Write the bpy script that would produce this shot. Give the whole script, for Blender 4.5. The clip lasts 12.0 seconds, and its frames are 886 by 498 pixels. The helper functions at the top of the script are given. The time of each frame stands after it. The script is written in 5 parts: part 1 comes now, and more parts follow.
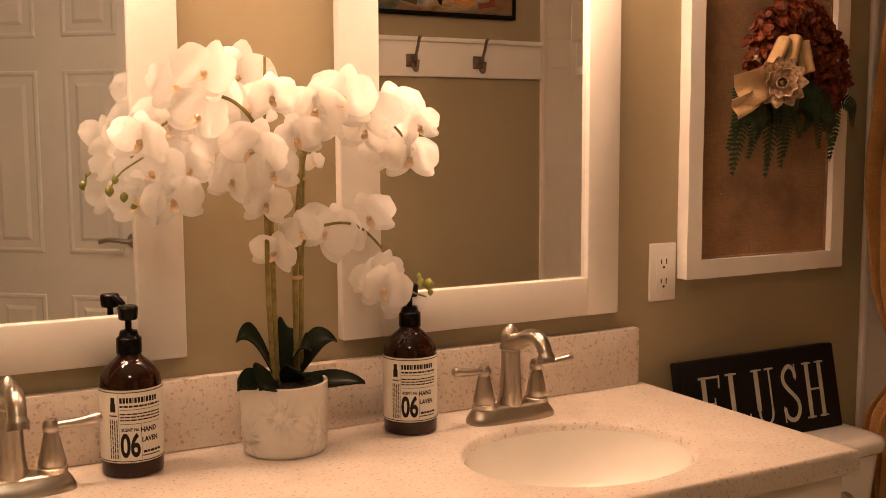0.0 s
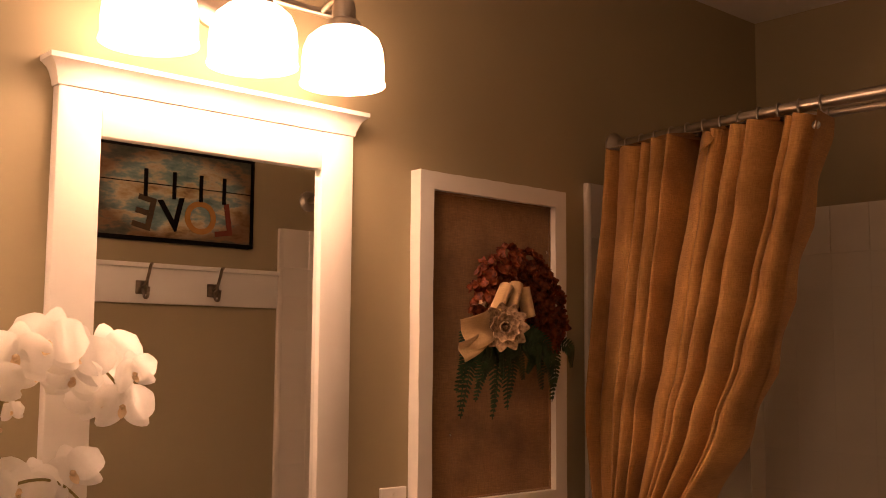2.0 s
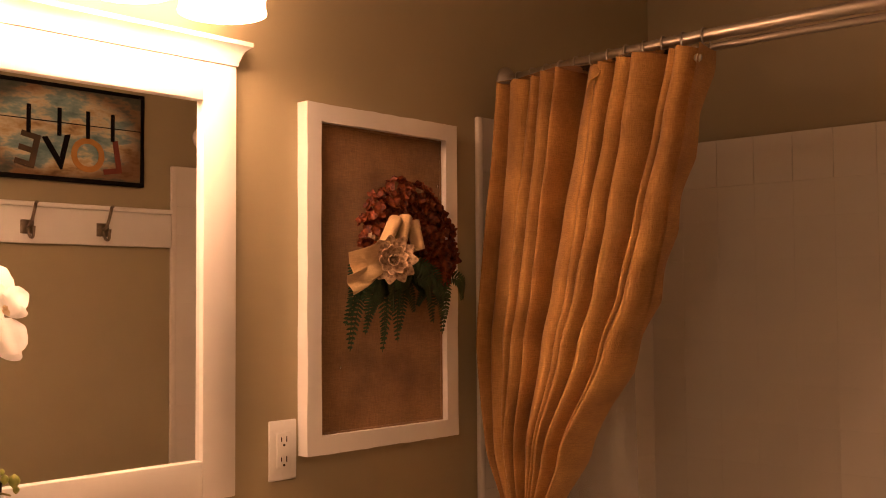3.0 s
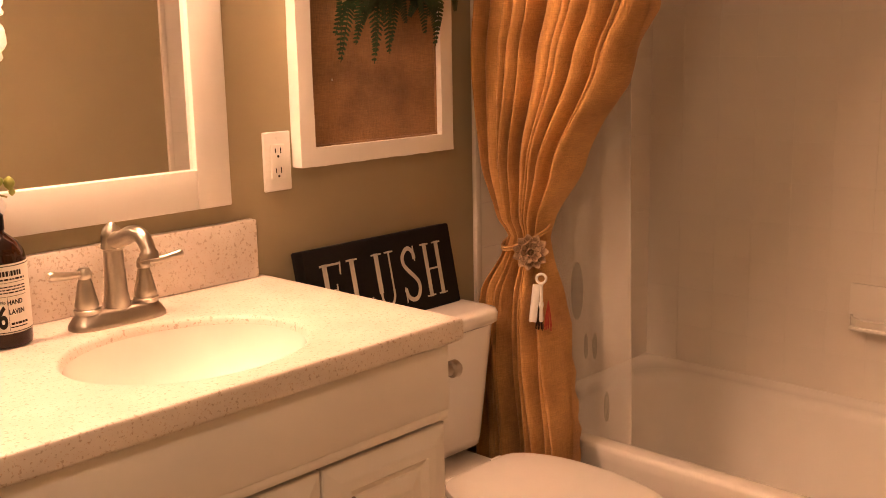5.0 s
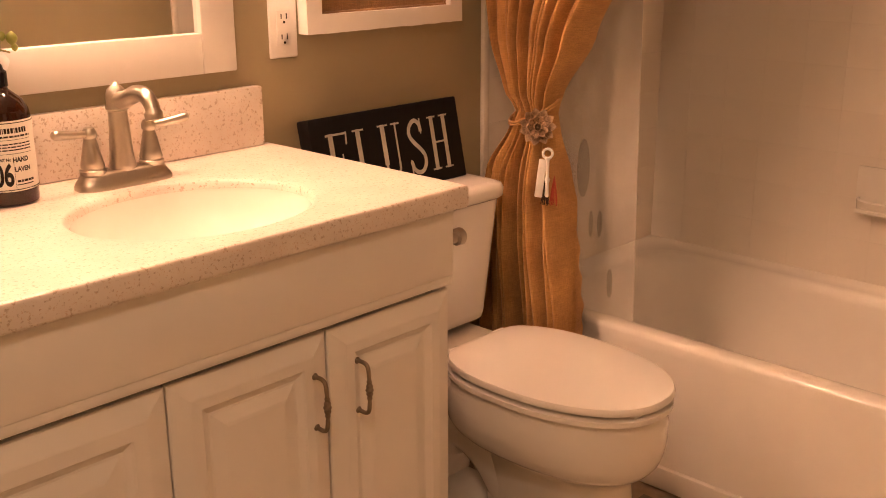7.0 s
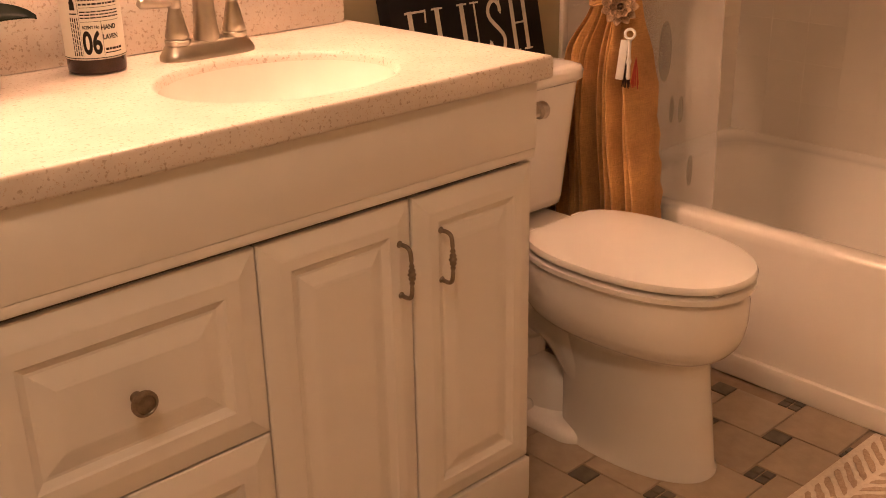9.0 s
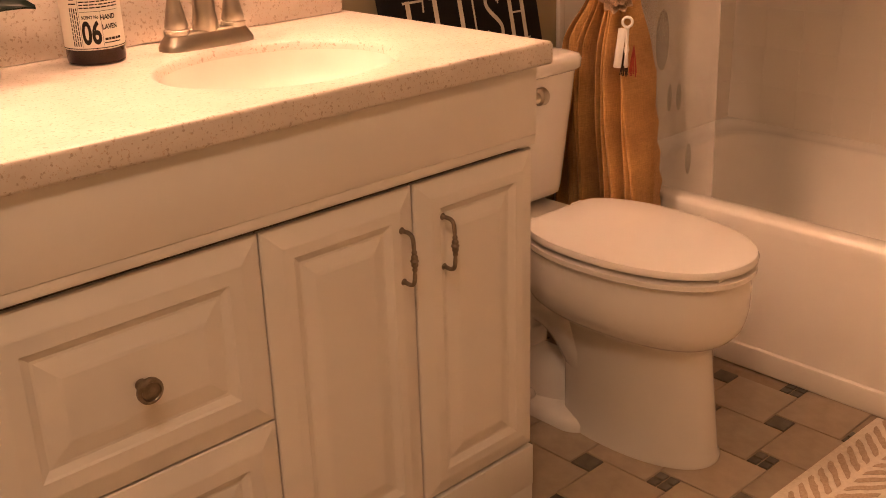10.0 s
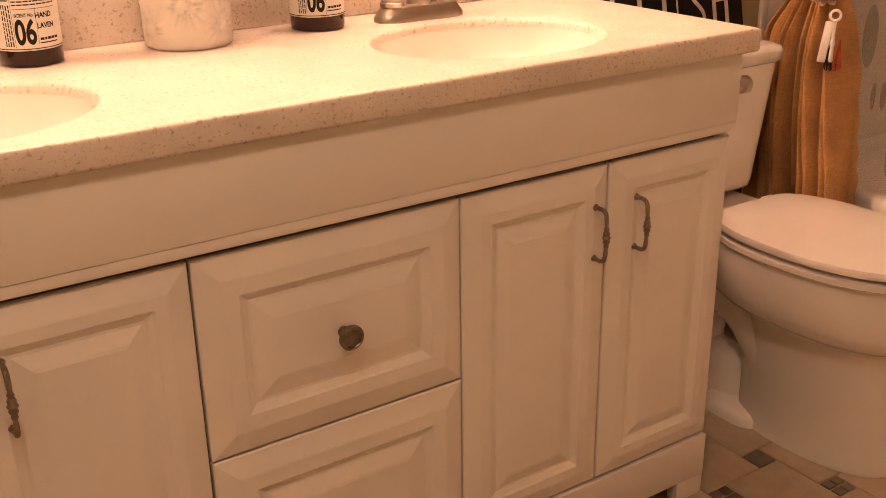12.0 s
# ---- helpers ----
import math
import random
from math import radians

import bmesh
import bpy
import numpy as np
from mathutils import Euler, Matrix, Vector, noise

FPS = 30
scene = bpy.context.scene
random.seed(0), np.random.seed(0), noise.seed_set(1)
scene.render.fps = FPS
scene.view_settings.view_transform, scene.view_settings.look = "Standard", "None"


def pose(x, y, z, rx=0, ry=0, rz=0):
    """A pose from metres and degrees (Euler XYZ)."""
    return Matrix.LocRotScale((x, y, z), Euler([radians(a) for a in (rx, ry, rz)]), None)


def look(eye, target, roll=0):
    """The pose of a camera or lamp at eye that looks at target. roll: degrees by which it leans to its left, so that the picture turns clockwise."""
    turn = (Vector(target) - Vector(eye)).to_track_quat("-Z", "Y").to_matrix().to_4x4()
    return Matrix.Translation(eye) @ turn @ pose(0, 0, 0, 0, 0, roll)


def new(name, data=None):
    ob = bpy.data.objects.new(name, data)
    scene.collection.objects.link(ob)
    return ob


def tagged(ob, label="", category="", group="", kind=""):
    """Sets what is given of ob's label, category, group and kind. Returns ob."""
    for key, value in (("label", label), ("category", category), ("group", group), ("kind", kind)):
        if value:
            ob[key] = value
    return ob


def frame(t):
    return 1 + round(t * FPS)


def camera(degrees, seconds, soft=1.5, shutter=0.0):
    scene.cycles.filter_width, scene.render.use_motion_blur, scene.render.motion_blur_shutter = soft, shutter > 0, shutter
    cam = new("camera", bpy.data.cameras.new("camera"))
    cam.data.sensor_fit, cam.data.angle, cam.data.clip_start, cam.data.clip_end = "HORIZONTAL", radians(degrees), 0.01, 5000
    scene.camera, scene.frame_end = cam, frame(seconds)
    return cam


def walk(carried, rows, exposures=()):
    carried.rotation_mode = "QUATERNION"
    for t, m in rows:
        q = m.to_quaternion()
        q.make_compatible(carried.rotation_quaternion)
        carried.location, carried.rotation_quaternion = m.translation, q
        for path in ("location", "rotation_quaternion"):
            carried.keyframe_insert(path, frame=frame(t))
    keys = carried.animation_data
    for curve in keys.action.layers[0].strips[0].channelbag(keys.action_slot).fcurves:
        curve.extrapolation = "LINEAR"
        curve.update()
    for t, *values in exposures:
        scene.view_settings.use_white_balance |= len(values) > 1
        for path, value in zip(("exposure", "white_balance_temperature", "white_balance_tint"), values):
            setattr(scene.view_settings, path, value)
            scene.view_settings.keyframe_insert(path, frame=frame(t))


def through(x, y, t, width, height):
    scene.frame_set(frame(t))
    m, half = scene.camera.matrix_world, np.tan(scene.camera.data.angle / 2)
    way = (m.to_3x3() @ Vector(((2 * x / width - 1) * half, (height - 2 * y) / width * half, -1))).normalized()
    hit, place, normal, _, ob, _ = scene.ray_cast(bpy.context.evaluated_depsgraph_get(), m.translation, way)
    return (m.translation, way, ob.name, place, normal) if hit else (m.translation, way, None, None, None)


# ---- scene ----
cam = camera(45.96, 12.0, soft=0.95)
PATH = [
    (0, (-1.2657, -1.5850, 1.3358), (-0.3214, 0.1654, 1.1256), -0.30),
    (0.5, (-1.2628, -1.5777, 1.3489), (-0.3060, 0.1757, 1.2500), -0.71),
    (1, (-1.2636, -1.5646, 1.3729), (-0.2507, 0.1595, 1.4096), 0.32),
    (1.5, (-1.2417, -1.5621, 1.3931), (-0.0736, 0.0502, 1.5825), 0.16),
    (2, (-1.2201, -1.5701, 1.3871), (0.1159, -0.0950, 1.5847), 0.43),
    (2.5, (-1.1953, -1.5817, 1.3798), (0.2410, -0.1998, 1.5456), -0.27),
    (3, (-1.1861, -1.5990, 1.3645), (0.2763, -0.2377, 1.4558), -0.37),
    (3.5, (-1.1793, -1.6013, 1.3427), (0.2844, -0.2387, 1.3177), -1.06),
    (5.5, (-1.1635, -1.6070, 1.2797), (0.2519, -0.2729, 0.8140), -0.47),
    (6, (-1.1615, -1.6046, 1.2683), (0.2454, -0.2723, 0.7724), -0.04),
    (6.5, (-1.1597, -1.6166, 1.2659), (0.2475, -0.2764, 0.7932), -0.16),
    (7, (-1.1718, -1.6134, 1.2524), (0.2098, -0.2919, 0.6651), -0.24),
    (7.5, (-1.1710, -1.6149, 1.2435), (0.1698, -0.2856, 0.5837), -0.30),
    (9.5, (-1.2156, -1.6021, 1.1714), (0.0337, -0.2280, 0.4292), -1.24),
    (10, (-1.2193, -1.6028, 1.1656), (0.0434, -0.2381, 0.4287), -1.78),
    (10.5, (-1.2386, -1.6153, 1.1511), (0.0154, -0.2454, 0.4088), -1.83),
    (11, (-1.2502, -1.6150, 1.1299), (-0.0472, -0.2543, 0.2925), -1.67),
    (11.5, (-1.2816, -1.6194, 1.1126), (-0.1649, -0.1911, 0.2683), -1.25),
    (12, (-1.2878, -1.6117, 1.1550), (-0.2686, -0.0607, 0.4097), -0.96),
]
EXPOSURE = [(0, 0.12, 6400, 7), (0.5, 0.0, 6500, 8), (1.0, -0.1, 6600, 10), (1.5, -0.24, 6500, 12), (2.0, -0.34, 7000, 18), (2.5, -0.26, 7200, 22), (3.0, 0.18, 7600, 22), (3.5, 0.70, 7900, 21), (5.5, 1.04, 7000, 19), (7.5, 1.06, 7000, 19), (9.5, 1.0, 7100, 20), (11.0, 1.03, 7200, 22), (12.0, 1.06, 6800, 20)]
walk(cam, [(t, look(eye, target, roll)) for t, eye, target, roll in PATH], EXPOSURE)

# ---- light and world ----
world = bpy.data.worlds.new("world")
scene.world = world
world.use_nodes = True
world.node_tree.nodes["Background"].inputs["Color"].default_value = (1.0, 0.75, 0.5, 1)
world.node_tree.nodes["Background"].inputs["Strength"].default_value = 0.02
LAMP_COLOUR = (1.0, 0.58, 0.37)
LAMP_STRENGTH = 15.0
BULB_STRENGTH = 66.0
# strength of the added, unseen fill light overhead
CEILING_FILL_STRENGTH = 24.0


# ---- materials ----
def nodes_of(name):
    m = bpy.data.materials.new(name)
    m.use_nodes = True
    nt = m.node_tree
    return m, nt, nt.nodes["Principled BSDF"]


def set_in(node, **values):
    for key, value in values.items():
        node.inputs[key.replace("_", " ")].default_value = value


def noise_tex(nt, scale, detail=4.0, rough=0.55, stretch=None):
    tc = nt.nodes.new("ShaderNodeTexCoord")
    n = nt.nodes.new("ShaderNodeTexNoise")
    set_in(n, Scale=scale, Detail=detail, Roughness=rough)
    if stretch:
        mp = nt.nodes.new("ShaderNodeMapping")
        mp.inputs["Scale"].default_value = stretch
        nt.links.new(tc.outputs["Object"], mp.inputs["Vector"])
        nt.links.new(mp.outputs["Vector"], n.inputs["Vector"])
    else:
        nt.links.new(tc.outputs["Object"], n.inputs["Vector"])
    return n


def ramp(nt, source, stops):
    r = nt.nodes.new("ShaderNodeValToRGB")
    els = r.color_ramp.elements
    els[0].position, els[0].color = stops[0][0], (*stops[0][1], 1)
    els[1].position, els[1].color = stops[-1][0], (*stops[-1][1], 1)
    for p, c in stops[1:-1]:
        e = els.new(p)
        e.color = (*c, 1)
    nt.links.new(source, r.inputs["Fac"])
    return r


def bump(nt, bsdf, source, strength, distance=0.002):
    b = nt.nodes.new("ShaderNodeBump")
    set_in(b, Strength=strength, Distance=distance)
    nt.links.new(source, b.inputs["Height"])
    nt.links.new(b.outputs["Normal"], bsdf.inputs["Normal"])
    return b


def mottled(name, a, b, scale=6.0, rough=0.5, fine=200.0, relief=0.08, metal=0.0, coat=0.0, stretch=None, distance=0.001):
    """Two-tone surface with soft stains, and fine relief."""
    m, nt, bsdf = nodes_of(name)
    n = noise_tex(nt, scale, 5.0, 0.6, stretch)
    r = ramp(nt, n.outputs["Fac"], [(0.3, a), (0.7, b)])
    nt.links.new(r.outputs["Color"], bsdf.inputs["Base Color"])
    set_in(bsdf, Roughness=rough, Metallic=metal, Coat_Weight=coat)
    f = noise_tex(nt, fine, 3.0, 0.6, stretch)
    bump(nt, bsdf, f.outputs["Fac"], relief, distance)
    if max(b) < 0.06:
        set_in(bsdf, Specular_IOR_Level=0.12)
    rr = nt.nodes.new("ShaderNodeMapRange")
    set_in(rr, To_Min=max(rough - 0.06, 0.02), To_Max=min(rough + 0.08, 1.0))
    nt.links.new(n.outputs["Fac"], rr.inputs["Value"])
    nt.links.new(rr.outputs["Result"], bsdf.inputs["Roughness"])
    return m


def speckled(name, base, light, dark, scale):
    """Solid-surface stone: pale ground with brown and cream flecks."""
    m, nt, bsdf = nodes_of(name)
    cloud = noise_tex(nt, 14.0, 4.0, 0.6)
    ground = ramp(nt, cloud.outputs["Fac"], [(0.3, base), (0.7, light)])
    fleck = noise_tex(nt, scale, 2.5, 0.5)
    mask = ramp(nt, fleck.outputs["Fac"], [(0.59, (0, 0, 0)), (0.67, (0.62, 0.62, 0.62))])
    fleck2 = noise_tex(nt, scale * 2.1, 2.0, 0.5)
    mask2 = ramp(nt, fleck2.outputs["Fac"], [(0.63, (0, 0, 0)), (0.69, (0.6, 0.6, 0.6))])
    mix = nt.nodes.new("ShaderNodeMix")
    mix.data_type = "RGBA"
    mix.inputs[7].default_value = (*dark, 1)
    nt.links.new(mask.outputs["Color"], mix.inputs[0])
    nt.links.new(ground.outputs["Color"], mix.inputs[6])
    mix2 = nt.nodes.new("ShaderNodeMix")
    mix2.data_type = "RGBA"
    mix2.inputs[7].default_value = (dark[0] * 1.5, dark[1] * 1.4, dark[2] * 1.3, 1)
    nt.links.new(mask2.outputs["Color"], mix2.inputs[0])
    nt.links.new(mix.outputs[2], mix2.inputs[6])
    nt.links.new(mix2.outputs[2], bsdf.inputs["Base Color"])
    set_in(bsdf, Roughness=0.32)
    return m


def woven(name, a, b, threads, rough=0.9, sheen=0.3):
    """Coarse cloth: crossing threads, uneven in tone."""
    m, nt, bsdf = nodes_of(name)
    weft = noise_tex(nt, 1.0, 3.0, 0.6, (threads * 0.3, threads * 0.3, threads * 3.0))
    warp = noise_tex(nt, 1.0, 3.0, 0.6, (threads * 3.0, threads * 3.0, threads * 0.25))
    add = nt.nodes.new("ShaderNodeMath")
    nt.links.new(weft.outputs["Fac"], add.inputs[0])
    nt.links.new(warp.outputs["Fac"], add.inputs[1])
    n = noise_tex(nt, 9.0, 3.0, 0.5)
    mul = nt.nodes.new("ShaderNodeMath")
    mul.operation = "MULTIPLY"
    nt.links.new(add.outputs[0], mul.inputs[0])
    nt.links.new(n.outputs["Fac"], mul.inputs[1])
    r = ramp(nt, mul.outputs[0], [(0.25, a), (0.80, b)])
    nt.links.new(r.outputs["Color"], bsdf.inputs["Base Color"])
    set_in(bsdf, Roughness=rough, Sheen_Weight=sheen)
    bump(nt, bsdf, add.outputs[0], 0.5, 0.0012)
    return m


def thin_leaf(name, a, b, scale, rough=0.5, through=0.35):
    m, nt, bsdf = nodes_of(name)
    n = noise_tex(nt, scale, 4.0, 0.6)
    r = ramp(nt, n.outputs["Fac"], [(0.3, a), (0.7, b)])
    nt.links.new(r.outputs["Color"], bsdf.inputs["Base Color"])
    set_in(bsdf, Roughness=rough)
    tr = nt.nodes.new("ShaderNodeBsdfTranslucent")
    nt.links.new(r.outputs["Color"], tr.inputs["Color"])
    mx = nt.nodes.new("ShaderNodeMixShader")
    mx.inputs[0].default_value = through
    nt.links.new(bsdf.outputs[0], mx.inputs[1])
    nt.links.new(tr.outputs[0], mx.inputs[2])
    nt.links.new(mx.outputs[0], nt.nodes["Material Output"].inputs["Surface"])
    return m


M_WALL = mottled("taupe_wall_paint", (0.375, 0.315, 0.190), (0.395, 0.332, 0.205), 2.5, 0.5, 260, 0.10)
M_CEIL = mottled("ceiling_paint", (0.70, 0.67, 0.62), (0.74, 0.71, 0.66), 3, 0.8, 120, 0.25)
M_WHITE = mottled("white_painted_wood", (0.80, 0.775, 0.72), (0.84, 0.815, 0.765), 5, 0.38, 90, 0.06)
M_CAB = mottled("cabinet_thermofoil", (0.80, 0.765, 0.705), (0.83, 0.80, 0.745), 3, 0.36, 140, 0.05)
# dark brown puts the shade of door gaps and toe space into the colour
M_GAP_SHADE = mottled("cabinet_gap_shade", (0.16, 0.13, 0.10), (0.2, 0.16, 0.12), 5, 0.8)
M_STONE = speckled("speckled_countertop", (0.67, 0.595, 0.520), (0.77, 0.70, 0.63), (0.36, 0.25, 0.16), 165.0)
M_BASIN = mottled("ivory_basin", (0.84, 0.81, 0.74), (0.87, 0.84, 0.78), 4, 0.2, 50, 0.02)
M_PORC = mottled("toilet_porcelain", (0.82, 0.79, 0.74), (0.85, 0.82, 0.77), 4, 0.09, 40, 0.01, coat=0.4)
M_TUB = mottled("tub_enamel", (0.83, 0.79, 0.72), (0.86, 0.82, 0.75), 3, 0.16, 40, 0.02, coat=0.3)
M_TILE = mottled("surround_tile", (0.80, 0.745, 0.66), (0.83, 0.775, 0.69), 2, 0.13, 30, 0.05, coat=0.3)
M_GROUT = mottled("surround_joint", (0.80, 0.745, 0.66), (0.83, 0.775, 0.69), 12, 0.25)
M_NICKEL = mottled("brushed_nickel", (0.50, 0.45, 0.385), (0.53, 0.48, 0.41), 8, 0.31, 60, 0.004, metal=1.0)
M_CHROME = mottled("polished_chrome", (0.75, 0.73, 0.70), (0.8, 0.78, 0.75), 10, 0.12, 100, 0.01, metal=1.0)
M_BLACK = mottled("black_plastic", (0.005, 0.004, 0.004), (0.009, 0.008, 0.007), 30, 0.25, 200, 0.03)
M_SIGN = mottled("black_distressed_paint", (0.003, 0.0026, 0.0026), (0.007, 0.006, 0.0055), 18, 0.62, 120, 0.15)
M_LETTER = mottled("worn_cream_lettering", (0.34, 0.31, 0.25), (0.50, 0.46, 0.38), 40, 0.7)
M_OUTLET = mottled("white_plastic", (0.83, 0.81, 0.77), (0.86, 0.84, 0.80), 6, 0.3, 60, 0.02)
M_SLOT_SHADE = mottled("outlet_slot_shade", (0.03, 0.025, 0.02), (0.05, 0.04, 0.03), 20, 0.7)
M_BURLAP = woven("burlap_panel", (0.15, 0.073, 0.023), (0.35, 0.185, 0.066), 190)
M_CURTAIN = woven("burlap_curtain", (0.30, 0.140, 0.038), (0.64, 0.350, 0.112), 170, 0.85, 0.2)
M_RIBBON = woven("pale_burlap_ribbon", (0.44, 0.28, 0.13), (0.66, 0.45, 0.235), 230)
M_PETAL = thin_leaf("orchid_petal", (0.94, 0.93, 0.91), (0.97, 0.965, 0.95), 18, 0.55, 0.70)
M_LIP = thin_leaf("orchid_lip", (0.80, 0.55, 0.24), (0.88, 0.80, 0.68), 160, 0.5, 0.2)
M_BUD = mottled("orchid_bud", (0.20, 0.23, 0.04), (0.36, 0.36, 0.09), 60, 0.5)
M_STEM = mottled("orchid_stem", (0.16, 0.13, 0.03), (0.34, 0.27, 0.08), 50, 0.55)
M_OLEAF = mottled("orchid_leaf", (0.005, 0.010, 0.005), (0.011, 0.020, 0.008), 12, 0.38, 60, 0.15)
M_SOIL = mottled("moss_and_bark", (0.02, 0.016, 0.010), (0.06, 0.05, 0.03), 60, 0.9, 90, 0.9, distance=0.006)
M_POT = mottled("white_glazed_ceramic", (0.74, 0.70, 0.63), (0.82, 0.78, 0.71), 30, 0.3, 60, 0.25, distance=0.002)
M_HYDR = thin_leaf("rust_petal", (0.05, 0.006, 0.003), (0.36, 0.075, 0.015), 70, 0.6, 0.2)
M_FERN = thin_leaf("fern_leaf", (0.010, 0.034, 0.012), (0.036, 0.090, 0.032), 40, 0.5, 0.2)
M_CONE = mottled("pine_cone_scale", (0.12, 0.065, 0.032), (0.54, 0.37, 0.23), 90, 0.65, 80, 0.3)
M_LABEL = mottled("paper_label", (0.82, 0.78, 0.70), (0.86, 0.82, 0.75), 10, 0.7)
M_INK = mottled("black_ink", (0.02, 0.017, 0.015), (0.035, 0.03, 0.026), 60, 0.7)
M_DOOR = mottled("white_door_paint", (0.80, 0.78, 0.74), (0.84, 0.82, 0.78), 3, 0.42, 100, 0.06)
M_FLOOR = mottled("floor_grout", (0.33, 0.25, 0.17), (0.42, 0.33, 0.24), 30, 0.85)
M_TASSEL = mottled("red_tassel_thread", (0.22, 0.02, 0.012), (0.42, 0.06, 0.03), 80, 0.9)
M_DARKTASSEL = mottled("dark_tassel_thread", (0.02, 0.012, 0.01), (0.05, 0.03, 0.02), 80, 0.9)


def piece_material(name, a, b, rough, scale, relief=0.15):
    """Tiles: each piece takes its own tone, and clouds inside it."""
    m, nt, bsdf = nodes_of(name)
    n = noise_tex(nt, scale, 5.0, 0.6)
    oi = nt.nodes.new("ShaderNodeObjectInfo")
    mx = nt.nodes.new("ShaderNodeMath")
    mx.operation = "MULTIPLY_ADD"
    mx.inputs[1].default_value = 0.35
    nt.links.new(oi.outputs["Random"], mx.inputs[0])
    sc = nt.nodes.new("ShaderNodeMath")
    sc.operation = "MULTIPLY"
    sc.inputs[1].default_value = 0.8
    nt.links.new(n.outputs["Fac"], sc.inputs[0])
    nt.links.new(sc.outputs[0], mx.inputs[2])
    r = ramp(nt, mx.outputs[0], [(0.2, a), (0.8, b)])
    nt.links.new(r.outputs["Color"], bsdf.inputs["Base Color"])
    set_in(bsdf, Roughness=rough)
    bump(nt, bsdf, n.outputs["Fac"], relief, 0.002)
    return m


M_FTILE = piece_material("beige_floor_tile", (0.32, 0.25, 0.17), (0.49, 0.40, 0.295), 0.36, 22)
M_FDOT = piece_material("slate_floor_inset", (0.055, 0.045, 0.032), (0.17, 0.145, 0.11), 0.45, 40)

M_MIRROR, _nt, _b = nodes_of("mirror_glass")
set_in(_b, Base_Color=(0.90, 0.91, 0.90, 1), Metallic=1.0, Roughness=0.01)

M_AMBER, _nt, _b = nodes_of("amber_glass")
set_in(_b, Base_Color=(0.03, 0.008, 0.003, 1), Roughness=0.045, Specular_IOR_Level=0.5)
_n = noise_tex(_nt, 20, 3)
_r = ramp(_nt, _n.outputs["Fac"], [(0.3, (0.012, 0.0025, 0.0010)), (0.7, (0.038, 0.007, 0.0018))])
_nt.links.new(_r.outputs["Color"], _b.inputs["Base Color"])

M_SHADE, _nt, _b = nodes_of("glowing_frosted_glass")
set_in(_b, Base_Color=(0.9, 0.88, 0.84, 1), Roughness=0.35, Emission_Color=(*LAMP_COLOUR, 1), Emission_Strength=LAMP_STRENGTH)

M_BULB, _nt, _b = nodes_of("glowing_bulb")
set_in(_b, Base_Color=(0.9, 0.88, 0.84, 1), Emission_Color=(*LAMP_COLOUR, 1), Emission_Strength=BULB_STRENGTH)

# glow of the added fill light, a fixture that is never in view
M_FILL_DOME, _nt, _b = nodes_of("fill_light_dome")
set_in(_b, Base_Color=(0.9, 0.88, 0.84, 1), Roughness=0.3, Emission_Color=(1.0, 0.70, 0.47, 1), Emission_Strength=CEILING_FILL_STRENGTH)

M_LINER, _nt, _b = nodes_of("clear_vinyl_liner")
set_in(_b, Base_Color=(0.80, 0.76, 0.70, 1), Roughness=0.25)
_t = _nt.nodes.new("ShaderNodeBsdfTransparent")
_mx = _nt.nodes.new("ShaderNodeMixShader")
_mx.inputs[0].default_value = 0.72
_nt.links.new(_b.outputs[0], _mx.inputs[1])
_nt.links.new(_t.outputs[0], _mx.inputs[2])
_nt.links.new(_mx.outputs[0], _nt.nodes["Material Output"].inputs["Surface"])

# rug: cream pile with tan herringbone strokes
M_RUGBASE = mottled("cream_rug_pile", (0.66, 0.58, 0.47), (0.80, 0.72, 0.60), 90, 0.95, 400, 0.4, distance=0.0012)
M_RUGTAN = mottled("tan_rug_pile", (0.40, 0.295, 0.20), (0.56, 0.43, 0.31), 160, 0.95, 400, 0.4, distance=0.0012)

# canvas art: sky blues and aged cream
M_CANVAS, _nt, _b = nodes_of("painted_canvas")
_n = noise_tex(_nt, 7, 5, 0.65, (1, 1, 2.4))
_r = ramp(_nt, _n.outputs["Fac"], [(0.34, (0.10, 0.20, 0.20)), (0.45, (0.22, 0.34, 0.33)), (0.53, (0.58, 0.52, 0.36)), (0.64, (0.40, 0.29, 0.14)), (0.74, (0.12, 0.06, 0.03))])
_tc = _nt.nodes.new("ShaderNodeTexCoord")
_gm = _nt.nodes.new("ShaderNodeMapping")
_gm.inputs["Location"].default_value = (-1.0, 0.0, -1.0)
_gm.inputs["Scale"].default_value = (2.0, 0.0, 2.0)
_nt.links.new(_tc.outputs["Generated"], _gm.inputs["Vector"])
_len = _nt.nodes.new("ShaderNodeVectorMath")
_len.operation = "LENGTH"
_nt.links.new(_gm.outputs["Vector"], _len.inputs[0])
_vr = ramp(_nt, _len.outputs["Value"], [(0.75, (1, 1, 1)), (1.0, (0.30, 0.17, 0.10))])
_ml = _nt.nodes.new("ShaderNodeMix")
_ml.data_type, _ml.blend_type = "RGBA", "MULTIPLY"
_ml.inputs[0].default_value = 0.9
_nt.links.new(_r.outputs["Color"], _ml.inputs[6])
_nt.links.new(_vr.outputs["Color"], _ml.inputs[7])
_nt.links.new(_ml.outputs[2], _b.inputs["Base Color"])
set_in(_b, Roughness=0.6)
M_ARTORANGE = mottled("ochre_paint", (0.42, 0.20, 0.05), (0.52, 0.27, 0.08), 30, 0.7)
M_ARTDARK = mottled("dark_umber_paint", (0.05, 0.035, 0.02), (0.10, 0.06, 0.03), 30, 0.7)
